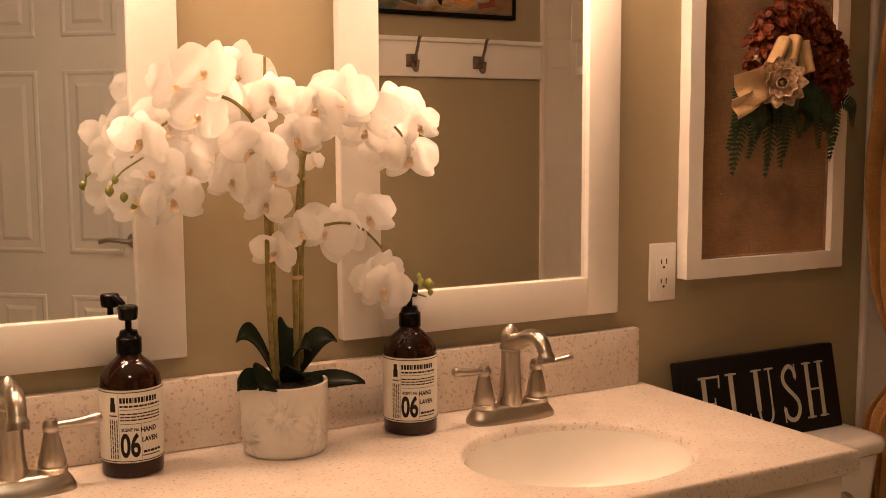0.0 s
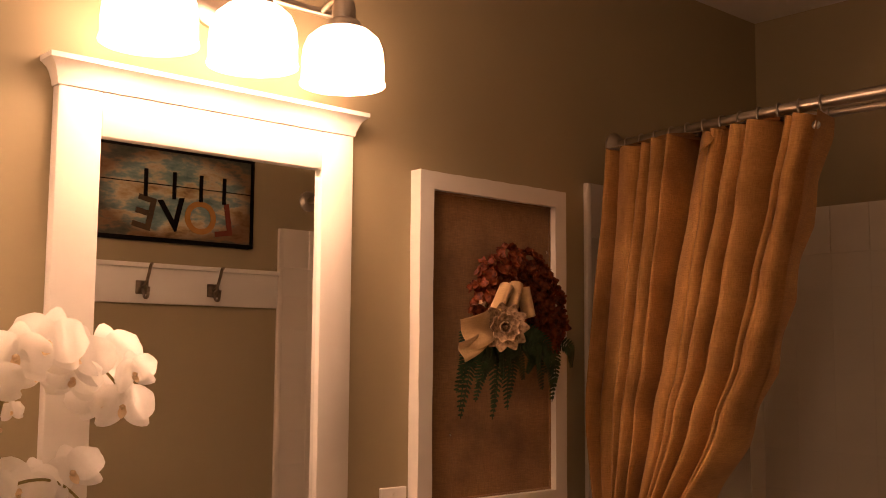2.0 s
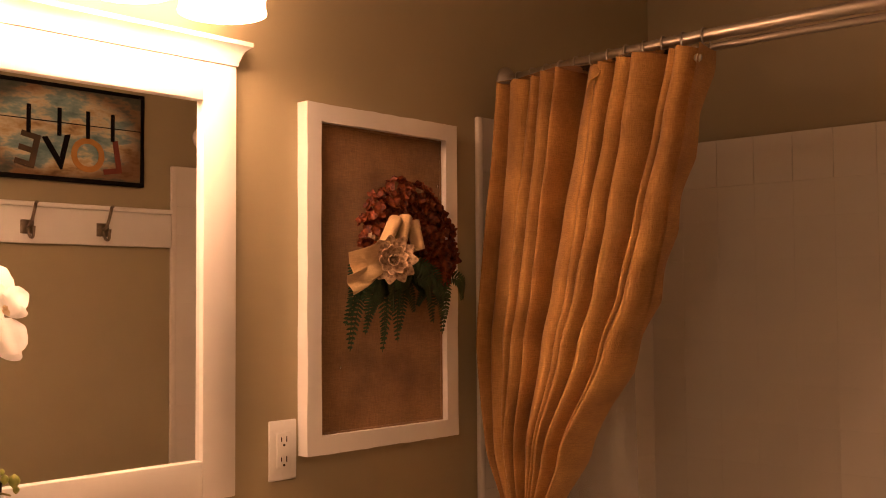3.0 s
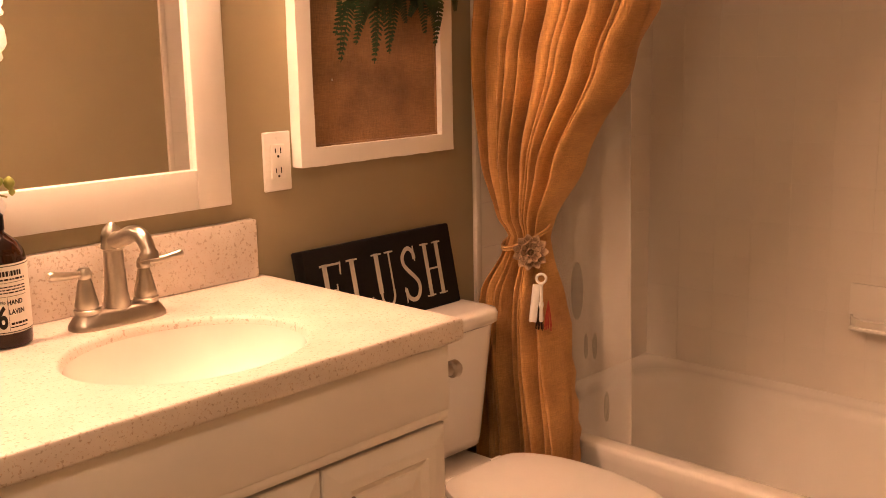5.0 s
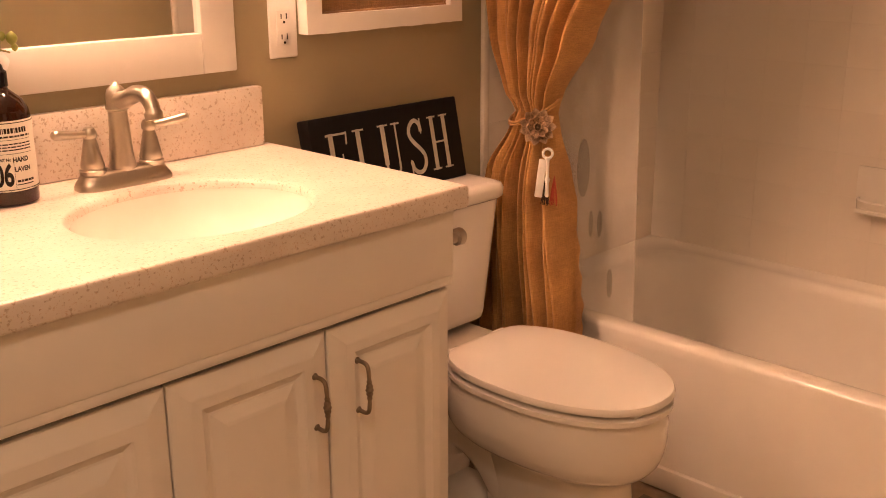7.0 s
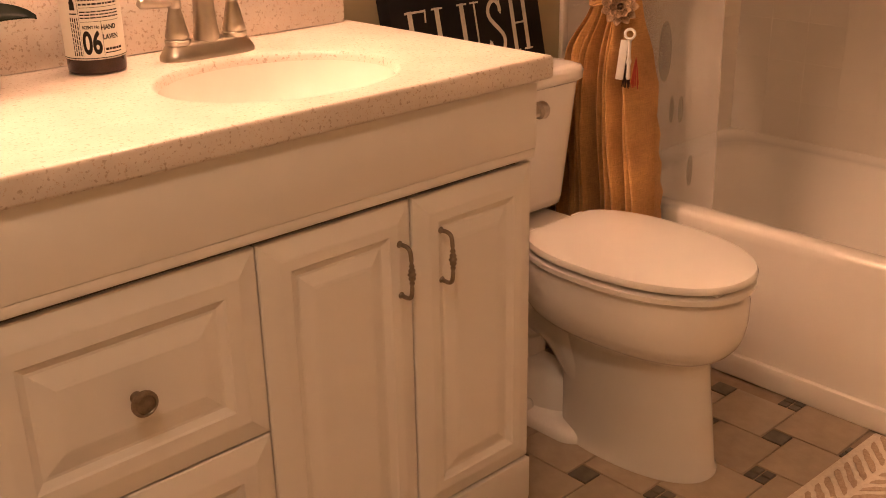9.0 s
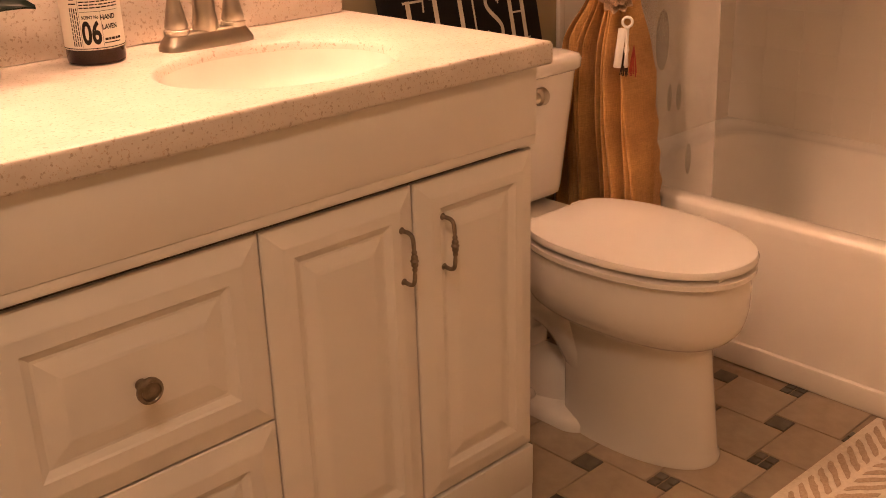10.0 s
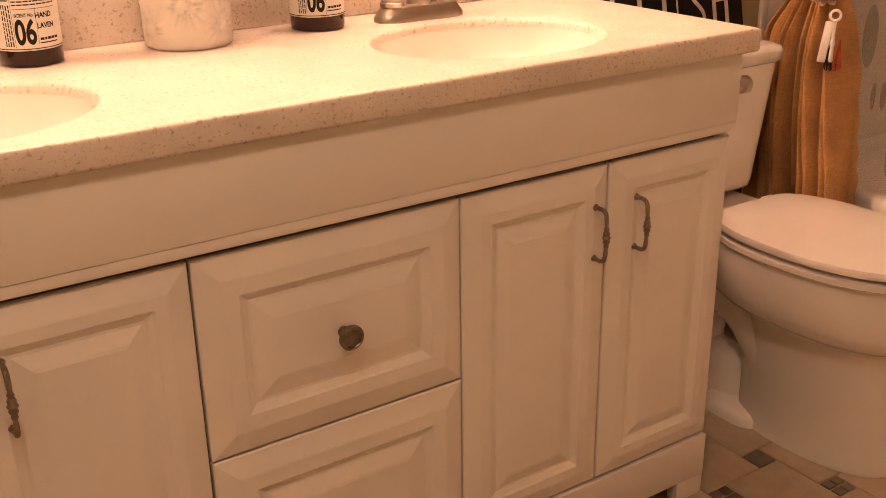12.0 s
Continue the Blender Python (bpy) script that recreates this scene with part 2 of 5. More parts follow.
M_ARTRED = mottled("dark_red_paint", (0.16, 0.03, 0.02), (0.22, 0.05, 0.03), 30, 0.7)


# ---- mesh helpers ----
def thing(name, label, category, at=(0, 0, 0), group="", kind="", turn=0.0):
    ob = new(name)
    ob.empty_display_size = 0.05
    ob.matrix_basis = pose(*at, 0, 0, turn)
    return tagged(ob, label, category, group, kind)


def finish(bm, name, material, smooth=40):
    bmesh.ops.recalc_face_normals(bm, faces=bm.faces)
    me = bpy.data.meshes.new(name)
    bm.to_mesh(me)
    bm.free()
    me.materials.append(material)
    if smooth:
        for p in me.polygons:
            p.use_smooth = True
        me.set_sharp_from_angle(angle=radians(smooth))
    return me


def part(name, bm, material, parent=None, label="", at=None, smooth=40):
    me = finish(bm, name, material, smooth) if isinstance(bm, bmesh.types.BMesh) else bm
    ob = new(name, me)
    if parent is not None:
        ob.parent = parent
    if at is not None:
        ob.matrix_basis = at
    return tagged(ob, label) if label else ob


def box(bm, x0, y0, z0, x1, y1, z1, bevel=0.0, seg=2, m=None):
    mat = Matrix.Translation(((x0 + x1) / 2, (y0 + y1) / 2, (z0 + z1) / 2)) @ Matrix.Diagonal((abs(x1 - x0), abs(y1 - y0), abs(z1 - z0), 1))
    vs = bmesh.ops.create_cube(bm, size=1.0, matrix=mat)["verts"]
    if bevel:
        es = {e for v in vs for e in v.link_edges}
        out = bmesh.ops.bevel(bm, geom=list(es), offset=bevel, segments=seg, profile=0.5, affect="EDGES")
        vs = list({v for f in out["faces"] for v in f.verts} | {v for v in vs if v.is_valid})
    if m is not None:
        bmesh.ops.transform(bm, matrix=m, verts=vs)
    return vs


def boxed(*dims, bevel=0.0, seg=2, m=None):
    bm = bmesh.new()
    box(bm, *dims, bevel=bevel, seg=seg, m=m)
    return bm


def lathe(profile, seg=40, bm=None, m=None, close=True):
    """Turned shape from (radius, height) pairs."""
    bm = bm or bmesh.new()
    rings = []
    for r, z in profile:
        ring = []
        for i in range(seg):
            a = 2 * math.pi * i / seg
            v = Vector((r * math.cos(a), r * math.sin(a), z))
            ring.append(bm.verts.new(m @ v if m else v))
        rings.append(ring)
    for a, b in zip(rings, rings[1:]):
        for i in range(seg):
            bm.faces.new((a[i], a[(i + 1) % seg], b[(i + 1) % seg], b[i]))
    if close:
        bm.faces.new(rings[0][::-1])
        bm.faces.new(rings[-1])
    return bm


def tube(points, radii, seg=12, bm=None):
    """Round bar along points; radii a number or one for each point."""
    bm = bm or bmesh.new()
    pts = [Vector(p) for p in points]
    rs = radii if isinstance(radii, (list, tuple)) else [radii] * len(pts)
    rings, side = [], None
    for i, p in enumerate(pts):
        d = (pts[min(i + 1, len(pts) - 1)] - pts[max(i - 1, 0)]).normalized()
        if side is None:
            side = d.orthogonal().normalized()
        side = (side - d * side.dot(d)).normalized()
        up = d.cross(side)
        rings.append([bm.verts.new(p + rs[i] * (math.cos(2 * math.pi * k / seg) * side + math.sin(2 * math.pi * k / seg) * up)) for k in range(seg)])
    for a, b in zip(rings, rings[1:]):
        for k in range(seg):
            bm.faces.new((a[k], a[(k + 1) % seg], b[(k + 1) % seg], b[k]))
    bm.faces.new(rings[0][::-1])
    bm.faces.new(rings[-1])
    return bm


def curve_points(ctrl, n=20):
    """Smooth line through control points."""
    c = [Vector(p) for p in ctrl]
    c = [2 * c[0] - c[1]] + c + [2 * c[-1] - c[-2]]
    out, spans = [], len(c) - 3
    for i in range(n + 1):
        s = min(i / n * spans, spans - 1e-6)
        k = int(s)
        f = s - k
        p0, p1, p2, p3 = c[k:k + 4]
        out.append(0.5 * (2 * p1 + (p2 - p0) * f + (2 * p0 - 5 * p1 + 4 * p2 - p3) * f * f + (3 * p1 - p0 - 3 * p2 + p3) * f ** 3))
    return out


def loft(rings, close=True, bm=None):
    bm = bm or bmesh.new()
    vr = [[bm.verts.new(p) for p in r] for r in rings]
    n = len(vr[0])
    for a, b in zip(vr, vr[1:]):
        for k in range(n):
            bm.faces.new((a[k], a[(k + 1) % n], b[(k + 1) % n], b[k]))
    if close:
        bm.faces.new(vr[0][::-1])
        bm.faces.new(vr[-1])
    return bm


def sheet(fn, nu, nv, bm=None):
    bm = bm or bmesh.new()
    g = [[bm.verts.new(fn(i / nu, j / nv)) for i in range(nu + 1)] for j in range(nv + 1)]
    for j in range(nv):
        for i in range(nu):
            bm.faces.new((g[j][i], g[j][i + 1], g[j + 1][i + 1], g[j + 1][i]))
    return bm


def thicken(bm, t):
    """Gives a sheet a back, t behind its front, and closes its rim."""
    bm.normal_update()
    fronts, rim = list(bm.faces), [e for e in bm.edges if e.is_boundary]
    back = {v: bm.verts.new(v.co - v.normal * t) for v in list(bm.verts)}
    for f in fronts:
        bm.faces.new([back[v] for v in reversed(f.verts)])
    for e in rim:
        a, b = e.verts
        bm.faces.new((a, b, back[b], back[a]))
    return bm


def words(text, size, depth=0.0006, bold=0.0):
    """Raised lettering in the built-in font, in the x-z plane, facing -y, centred on its origin."""
    cu = bpy.data.curves.new("lettering", "FONT")
    cu.body, cu.size, cu.extrude, cu.offset = text, size, depth, bold
    cu.align_x, cu.align_y = "CENTER", "CENTER"
    ob = bpy.data.objects.new("lettering", cu)
    me = bpy.data.meshes.new_from_object(ob)
    bpy.data.objects.remove(ob)
    me.transform(Matrix.Rotation(radians(90), 4, "X"))
    return me


def joined(pieces, material, name):
    """One mesh from (mesh, matrix) pairs."""
    bm = bmesh.new()
    for me, m in pieces:
        k = len(bm.verts)
        bm.from_mesh(me)
        bm.verts.ensure_lookup_table()
        bmesh.ops.transform(bm, matrix=m, verts=bm.verts[k:])
    me = bpy.data.meshes.new(name)
    bm.to_mesh(me)
    bm.free()
    me.materials.append(material)
    return me


def structure(name, bm, material, label, smooth=0):
    return tagged(part(name, bm, material, None, label, smooth=smooth), category=name.split("_")[0], kind="structure")

# ---- structure ----
CEIL = 2.335
XE, YS, YB, XW = 1.405, -1.309, -2.85, -2.30   # tub wall, hook wall, back wall, side wall
XJ = -0.040                                     # near end of the hook wall
ZC = 0.861                                      # counter top
TT = 1.770                                      # top of the wall tile

structure("wall_north", boxed(XW - 0.12, 0, 0, XE + 0.12, 0.12, CEIL), M_WALL, "taupe painted wall behind the vanity")
structure("wall_east", boxed(XE, YS - 0.12, 0, XE + 0.12, 0, CEIL), M_WALL, "taupe painted wall along the bathtub")
structure("wall_south", boxed(XJ, YS - 0.12, 0, XE, YS, CEIL), M_WALL, "taupe painted wall with coat hooks")
structure("wall_jog", boxed(XJ, YB, 0, XJ + 0.12, YS - 0.12, CEIL), M_WALL, "taupe painted return wall")
structure("wall_west", boxed(XW - 0.12, YB, 0, XW, 0, CEIL), M_WALL, "taupe painted side wall")
bm = boxed(XW - 0.12, YB - 0.12, 0, -1.01, YB, CEIL)
box(bm, -0.20, YB - 0.12, 0, XJ + 0.12, YB, CEIL)
box(bm, -1.01, YB - 0.12, 2.12, -0.20, YB, CEIL)
structure("wall_back", bm, M_WALL, "taupe painted wall with a doorway")
structure("wall_hall", boxed(XW, -3.9, 0, 0.6, -3.78, CEIL), M_WALL, "plain hall wall beyond the doorway")
structure("ceiling", boxed(XW - 0.2, -4.0, CEIL, XE + 0.2, 0.15, CEIL + 0.1), M_CEIL, "off-white painted ceiling")
FLOOR = structure("floor", boxed(XW - 0.2, -4.0, -0.1, XE + 0.2, 0.15, -0.004), M_FLOOR, "beige tile floor with small dark inset squares")
bm = boxed(XJ, YS, 0, 0.640, YS + 0.012, 0.09, bevel=0.003)
structure("baseboard", bm, M_WHITE, "white painted baseboard below the coat hooks")

# ---- bathtub ----
TX0, TZ = 0.742, 0.368


def bathtub():
    tub = thing("bathtub", "ivory enamel bathtub with a plain apron, set in a tiled alcove", "bathtub", (TX0, 0, 0))
    w = XE - 0.004 - TX0
    y0, y1 = YS + 0.004, -0.004

    def ring(ix0, ix1, iy0, iy1, r, z, n=10):
        out = []
        for cx, cy, a0 in ((ix1 - r, iy1 - r, 0), (ix0 + r, iy1 - r, 90), (ix0 + r, iy0 + r, 180), (ix1 - r, iy0 + r, 270)):
            for k in range(n + 1):
                a = radians(a0 + 90 * k / n)
                out.append(Vector((cx + r * math.cos(a), cy + r * math.sin(a), z)))
        return out
    rings = [ring(0.005, w, y0, y1, 0.004, 0.0), ring(0.005, w, y0, y1, 0.004, TZ - 0.06),
             ring(0.002, w, y0, y1, 0.006, TZ - 0.035), ring(0.0, w, y0, y1, 0.006, TZ - 0.012), ring(0.004, w, y0, y1, 0.008, TZ - 0.003),
             ring(0.012, w, y0, y1, 0.010, TZ), ring(0.048, w - 0.046, y0 + 0.08, y1 - 0.06, 0.14, TZ),
             ring(0.058, w - 0.054, y0 + 0.09, y1 - 0.070, 0.14, TZ - 0.006), ring(0.064, w - 0.060, y0 + 0.10, y1 - 0.078, 0.14, TZ - 0.03),
             ring(0.085, w - 0.075, y0 + 0.13, y1 - 0.13, 0.13, 0.12), ring(0.12, w - 0.10, y0 + 0.18, y1 - 0.18, 0.10, 0.075)]
    part("basin", loft(rings), M_TUB, tub, smooth=50)
    part("apron_ledge", boxed(-0.006, y0, 0.0, 0.030, y1, 0.056, bevel=0.005), M_TUB, tub)
    # coved upstand where the tub meets the tiled walls, round in the corner

    def cove(off, r, z):
        xw, yw = w - off, y1 - off
        out = [Vector((0.05, yw, z)), Vector(((xw - r) * 0.5, yw, z))]
        for k in range(11):
            a = radians(90 - 9 * k)
            out.append(Vector((xw - r + r * math.cos(a), yw - r + r * math.sin(a), z)))
        out += [Vector((xw, (yw - r + y0) * 0.5, z)), Vector((xw, y0, z))]
        return out
    rows = [cove(0.0, 0.001, TZ + 0.0150), cove(0.004, 0.050, TZ + 0.0149), cove(0.007, 0.060, TZ + 0.0138), cove(0.010, 0.070, TZ + 0.0102),
            cove(0.015, 0.085, TZ + 0.0060), cove(0.023, 0.10, TZ + 0.0027), cove(0.036, 0.115, TZ + 0.0006), cove(0.048, 0.12, TZ - 0.001)]
    bm = bmesh.new()
    grid = [[bm.verts.new(p) for p in row] for row in rows]
    for g0, g1 in zip(grid, grid[1:]):
        for k in range(len(g0) - 1):
            bm.faces.new((g0[k], g0[k + 1], g1[k + 1], g1[k]))
    part("upstand", bm, M_TUB, tub, "coved rim along the tiled walls", smooth=60)
    return tub


bathtub()

# ---- curtain rod, curtain, liner ----
ROD_Z = 1.884


def rod_x(y):
    return 0.757 - 0.068 * (1 - ((y + 0.6545) / 0.6545) ** 2)


def curtain_rod():
    rod = thing("curtain_rod", "bowed brushed-nickel shower curtain rod between the alcove walls", "curtain rod", (0, 0, ROD_Z))
    pts = [(rod_x(y), y, 0) for y in np.linspace(-0.004, YS + 0.004, 40)]
    part("bar", tube(pts, 0.0125, 16), M_NICKEL, rod)
    pts2 = [(rod_x(y) + 0.055, y, -0.012) for y in np.linspace(-0.004, YS + 0.004, 40)]
    part("liner_bar", tube(pts2, 0.008, 12), M_NICKEL, rod)
    for y, s in ((-0.001, -1), (YS + 0.001, 1)):
        m = Matrix.Translation((rod_x(y), y, 0)) @ Matrix.Rotation(radians(90 * s * -1), 4, "X")
        part("flange", lathe([(0.034, 0), (0.034, 0.006), (0.026, 0.014), (0.016, 0.022)], 24, m=m), M_NICKEL, rod)
    return rod


curtain_rod()


def edge(table, z):
    for (z0, a0, b0), (z1, a1, b1) in zip(table, table[1:]):
        if z <= z0 and z >= z1:
            f = (z0 - z) / (z0 - z1)
            f = f * f * (3 - 2 * f) * 0.5 + f * 0.5
            return a0 + (a1 - a0) * f, b0 + (b1 - b0) * f
    return table[-1][1:]


# height, wall-side edge and room-side edge of the gathered cloth
GATHER = [(1.857, -0.045, -0.590), (1.70, -0.035, -0.549), (1.53, -0.030, -0.505), (1.37, -0.028, -0.465), (1.25, -0.026, -0.412), (1.02, -0.050, -0.280),
          (0.90, -0.078, -0.218), (0.862, -0.112, -0.208), (0.825, -0.098, -0.215), (0.73, -0.048, -0.238), (0.585, -0.040, -0.256), (0.38, -0.048, -0.286), (0.06, -0.045, -0.300)]


def shower_curtain():
    cur = thing("shower_curtain", "tan burlap shower curtain gathered in deep folds by a tieback", "shower curtain", (0, 0, ROD_Z))
    folds = 11.0
    top, bot = 1.857, 0.06

    def place(u, v):
        z = top + (bot - top) * v
        a, b = edge(GATHER, z)
        width = abs(b - a)
        uu = u + 0.018 * math.sin(u * 37 + 1.3)
        y = a + (b - a) * uu
        tie = math.exp(-((z - 0.862) / 0.12) ** 2)
        amp = 0.056 - 0.028 * tie
        ph = 2 * math.pi * folds * (u + 0.014 * math.sin(u * 21) + 0.006 * math.sin(u * 53 + 2 * z))
        wob = 1.0 + 0.28 * math.sin(u * 17 + 2.0) + 0.12 * math.sin(z * 5 + u * 30)
        # round columns towards the room, tight creases between them
        q = 0.5 * (ph + 0.5 * math.sin(z * 2.6 + u * 9))
        s = 1 - 2 * abs(math.sin(q)) ** 0.62
        k = min(1, max(0, (z - 1.3) / 0.4))
        base = (0.700 - 0.030 * u) * k + (0.655 - 0.02 * (u - 0.4)) * (1 - k)
        x = base + amp * wob * s - 0.010 * min(1, max(0, (0.86 - z) / 0.2))
        y += 0.42 * width / folds * math.sin(2 * q) * (0.30 - 0.10 * tie)
        zz = z - ROD_Z + (0.004 * math.sin(ph) if v < 0.02 else 0)
        return Vector((x, min(y, -0.012), zz))
    nu, nv = 320, 110
    rings = []
    for j in range(nv + 1):
        row = [place(i / nu, j / nv) for i in range(nu + 1)]
        rings.append(row + [p + Vector((0.003, 0, 0)) for p in reversed(row)])
    bm = loft(rings)
    part("cloth", bm, M_CURTAIN, cur, smooth=60)
    # turned-over corner of the hem
    bm = sheet(lambda u, v: Vector((0.640 - 0.020 * v - 0.012 * math.sin(3 * u), -0.335 - 0.030 * u, -0.035 - 0.055 * v * (1 - 0.5 * u))), 6, 6)
    part("folded_hem", thicken(bm, 0.002), M_CURTAIN, cur, smooth=60)
    for i in range(12):
        y = -0.055 - 0.52 * i / 11
        ring = [(rod_x(y) + 0.017 * math.cos(a), y + 0.003 * math.sin(a), -0.006 + 0.021 * math.sin(a)) for a in np.linspace(0, 2 * math.pi, 20)]
        part("ring", tube(ring, 0.0022, 6), M_NICKEL, cur)
        gx = rod_x(y) - 0.038
        if i in (8, 10, 11):
            m = Matrix.Translation((gx, y - 0.004, -0.052)) @ Matrix.Rotation(radians(-90), 4, "Y")
            part("grommet", lathe([(0.0085, -0.001), (0.0085, 0.003), (0.004, 0.006)], 14, m=m), M_NICKEL, cur)
    return cur


shower_curtain()


def tieback():
    tb = thing("curtain_tieback", "twisted cord tieback with a small pine-cone flower", "tieback", (0.645, -0.160, 0.862))
    for dz in (0.0, 0.006):
        loop = [(0.050 * math.cos(a), 0.060 * math.sin(a), dz - 0.020 * math.sin(a) + 0.022 * math.cos(a)) for a in np.linspace(0, 2 * math.pi, 60)]
        part("cord", tube(loop, 0.0026, 8), M_CURTAIN, tb, "tan twisted cord")
    aim = Vector((-0.72, -0.68, 0.12)).to_track_quat("Z", "Y").to_matrix().to_4x4()
    cone_flower(tb, Matrix.Translation((-0.052, -0.050, -0.022)) @ aim, 0.040)
    return tb


def petal_mesh(length, width, cup, n=6, k=4, tip=0.5):
    """A cupped petal along +x, its back to -z."""
    def fn(u, v):
        t = v
        w = width * math.sin(math.pi * min(1, t * (1 - 0.12) + 0.10)) ** tip
        s = (u - 0.5) * 2
        return Vector((length * t, s * w * 0.5, cup * (t * t) - cup * 0.8 * (1 - s * s) * math.sin(math.pi * t) * 0.6))
    return sheet(fn, k, n)


def add_mesh(dst, src, m):
    idx = {}
    for v in src.verts:
        idx[v] = dst.verts.new(m @ v.co)
    for f in src.faces:
        dst.faces.new([idx[v] for v in f.verts])


def cone_flower(parent, m, r):
    """Rosette of pine-cone scales, ring by ring."""
    for ring, (n, rr, lift, tilt) in enumerate(((11, 1.0, 0.0, 12), (9, 0.75, 0.12, 32), (6, 0.48, 0.22, 55), (3, 0.25, 0.28, 75))):
        me = finish(thicken(petal_mesh(r * rr, r * rr * 0.62, r * 0.14, 5, 4, 0.7), 0.0014), "scale", M_CONE, 60)
        for i in range(n):
            a = 2 * math.pi * (i + 0.5 * ring) / n + 0.1 * math.sin(i * 3.1)
            part("scale", me, None, parent, at=m @ Matrix.Rotation(a, 4, "Z") @ Matrix.Translation((r * 0.06, 0, r * lift)) @ Matrix.Rotation(radians(-tilt), 4, "Y"))


tieback()


def key_tassel():
    kt = thing("tassel_charm", "white key charm with red and dark tassels on the curtain", "charm", (0.575, -0.255, 0.757), turn=38)
    kt.scale = (0.85, 0.85, 0.85)
    bm = tube([(0.0, 0.012 * math.cos(a), 0.012 * math.sin(a) + 0.038) for a in np.linspace(0, 2 * math.pi, 18)], 0.0035, 8)
    part("bow", bm, M_OUTLET, kt)
    part("shaft", lathe([(0.004, -0.075), (0.006, -0.07), (0.0045, -0.04), (0.007, -0.03), (0.0045, -0.02), (0.0045, 0.02), (0.008, 0.026)], 12), M_OUTLET, kt)
    part("plate", boxed(-0.003, 0.004, -0.078, 0.004, 0.024, 0.022, bevel=0.003, m=Matrix.Rotation(radians(6), 4, "X")), M_OUTLET, kt)
    for y, mat, lab in ((-0.018, M_TASSEL, "red thread tassel"), (0.004, M_DARKTASSEL, "dark thread tassel")):
        bm = bmesh.new()
        rnd = random.Random(int(1000 * abs(y)))
        for i in range(26):
            dy, dx = rnd.uniform(-0.011, 0.011), rnd.uniform(-0.006, 0.006)
            tube([(0.004, y, -0.02), (0.004 + dx * 0.6, y + dy * 0.6, -0.055), (0.004 + dx, y + dy, -0.092 + rnd.uniform(-0.008, 0.008))], 0.0011, 4, bm)
        part("tassel", bm, mat, kt, lab)
    return kt


key_tassel()


def liner():
    ln = thing("shower_liner", "clear vinyl shower liner hanging inside the tub with a grey print", "shower liner", (0, 0, ROD_Z))

    def place(u, v):
        z = 1.84 + (0.34 - 1.84) * v
        y = -0.05 - 0.29 * u
        top = rod_x(y) + 0.058
        x = top + (0.815 - top) * min(1, v * 1.05) + 0.008 * math.sin(u * 22 + 2 * v)
        return Vector((x, y, z - ROD_Z))
    ob = part("sheet", thicken(sheet(place, 60, 40), 0.0006), M_LINER, ln, smooth=60)
    ob.visible_shadow = False
    for (y, z, w, h) in ((-0.200, 0.715, 0.036, 0.14), (-0.227, 0.585, 0.012, 0.064), (-0.252, 0.590, 0.014, 0.064), (-0.287, 0.450, 0.016, 0.075)):
        c = Vector((0.782, y, z - ROD_Z))
        bm = bmesh.new()
        vs = [bm.verts.new(c + Vector((0, 0.5 * w * math.cos(a), 0.5 * h * math.sin(a)))) for a in np.linspace(0, 2 * math.pi, 20)[:-1]]
        bm.faces.new(vs)
        part("print", thicken(bm, 0.0005), M_GREYP, ln, "faded grey printed leaf")
    return ln


M_GREYP, _nt, _b = nodes_of("faded_grey_print")
set_in(_b, Base_Color=(0.16, 0.15, 0.14, 1), Roughness=0.6)
_t = _nt.nodes.new("ShaderNodeBsdfTransparent")
_mx = _nt.nodes.new("ShaderNodeMixShader")
_mx.inputs[0].default_value = 0.84
_nt.links.new(_b.outputs[0], _mx.inputs[1])
_nt.links.new(_t.outputs[0], _mx.inputs[2])
_nt.links.new(_mx.outputs[0], _nt.nodes["Material Output"].inputs["Surface"])
liner()

# ---- soap dish on the tub wall ----
def soap_dish(at, turn, name_label):
    sd = thing("soap_dish", name_label, "soap dish", at, turn=turn)
    part("back_plate", boxed(-0.012, -0.075, -0.004, 0.0, 0.075, 0.105, bevel=0.005), M_TUB, sd)

    def place(u, v):
        a = math.pi * u
        r = 0.062 * (0.75 + 0.25 * v)
        return Vector((-0.008 - r * math.sin(a) * 0.95, 0.068 * math.cos(a), 0.0 + 0.026 * v))
    bm = sheet(place, 24, 4)
    part("tray_rim", thicken(bm, 0.006), M_TUB, sd, smooth=50)
    part("tray", boxed(-0.06, -0.055, -0.004, -0.006, 0.055, 0.006, bevel=0.004), M_TUB, sd)
    return sd


soap_dish((XE - 0.007, -0.675, 0.578), 0, "ivory ceramic soap dish set in the tub wall")
soap_dish((0.85, YS + 0.007, 1.545), -90, "ivory ceramic soap shelf set in the tiled end wall")

def robe_hook():
    h = thing("robe_hook", "small dark nickel hook on the tiled wall", "hook", (1.250, -0.007, 1.255))
    part("rose", lathe([(0.012, 0.0), (0.012, 0.004), (0.006, 0.008)], 16, m=Matrix.Rotation(radians(90), 4, "X")), M_NICKEL, h)
    part("prong", tube(curve_points([(0, -0.006, 0), (0, -0.022, -0.004), (0.004, -0.034, -0.018), (0.006, -0.040, 0.004)], 14), 0.0042, 8), M_NICKEL, h)
    return h


robe_hook()

# ---- vanity ----
CX0, CX1 = -1.505, 0.030
BX0, BX1 = -1.487, 0.014      # cabinet below the overhanging top
FY = -0.506


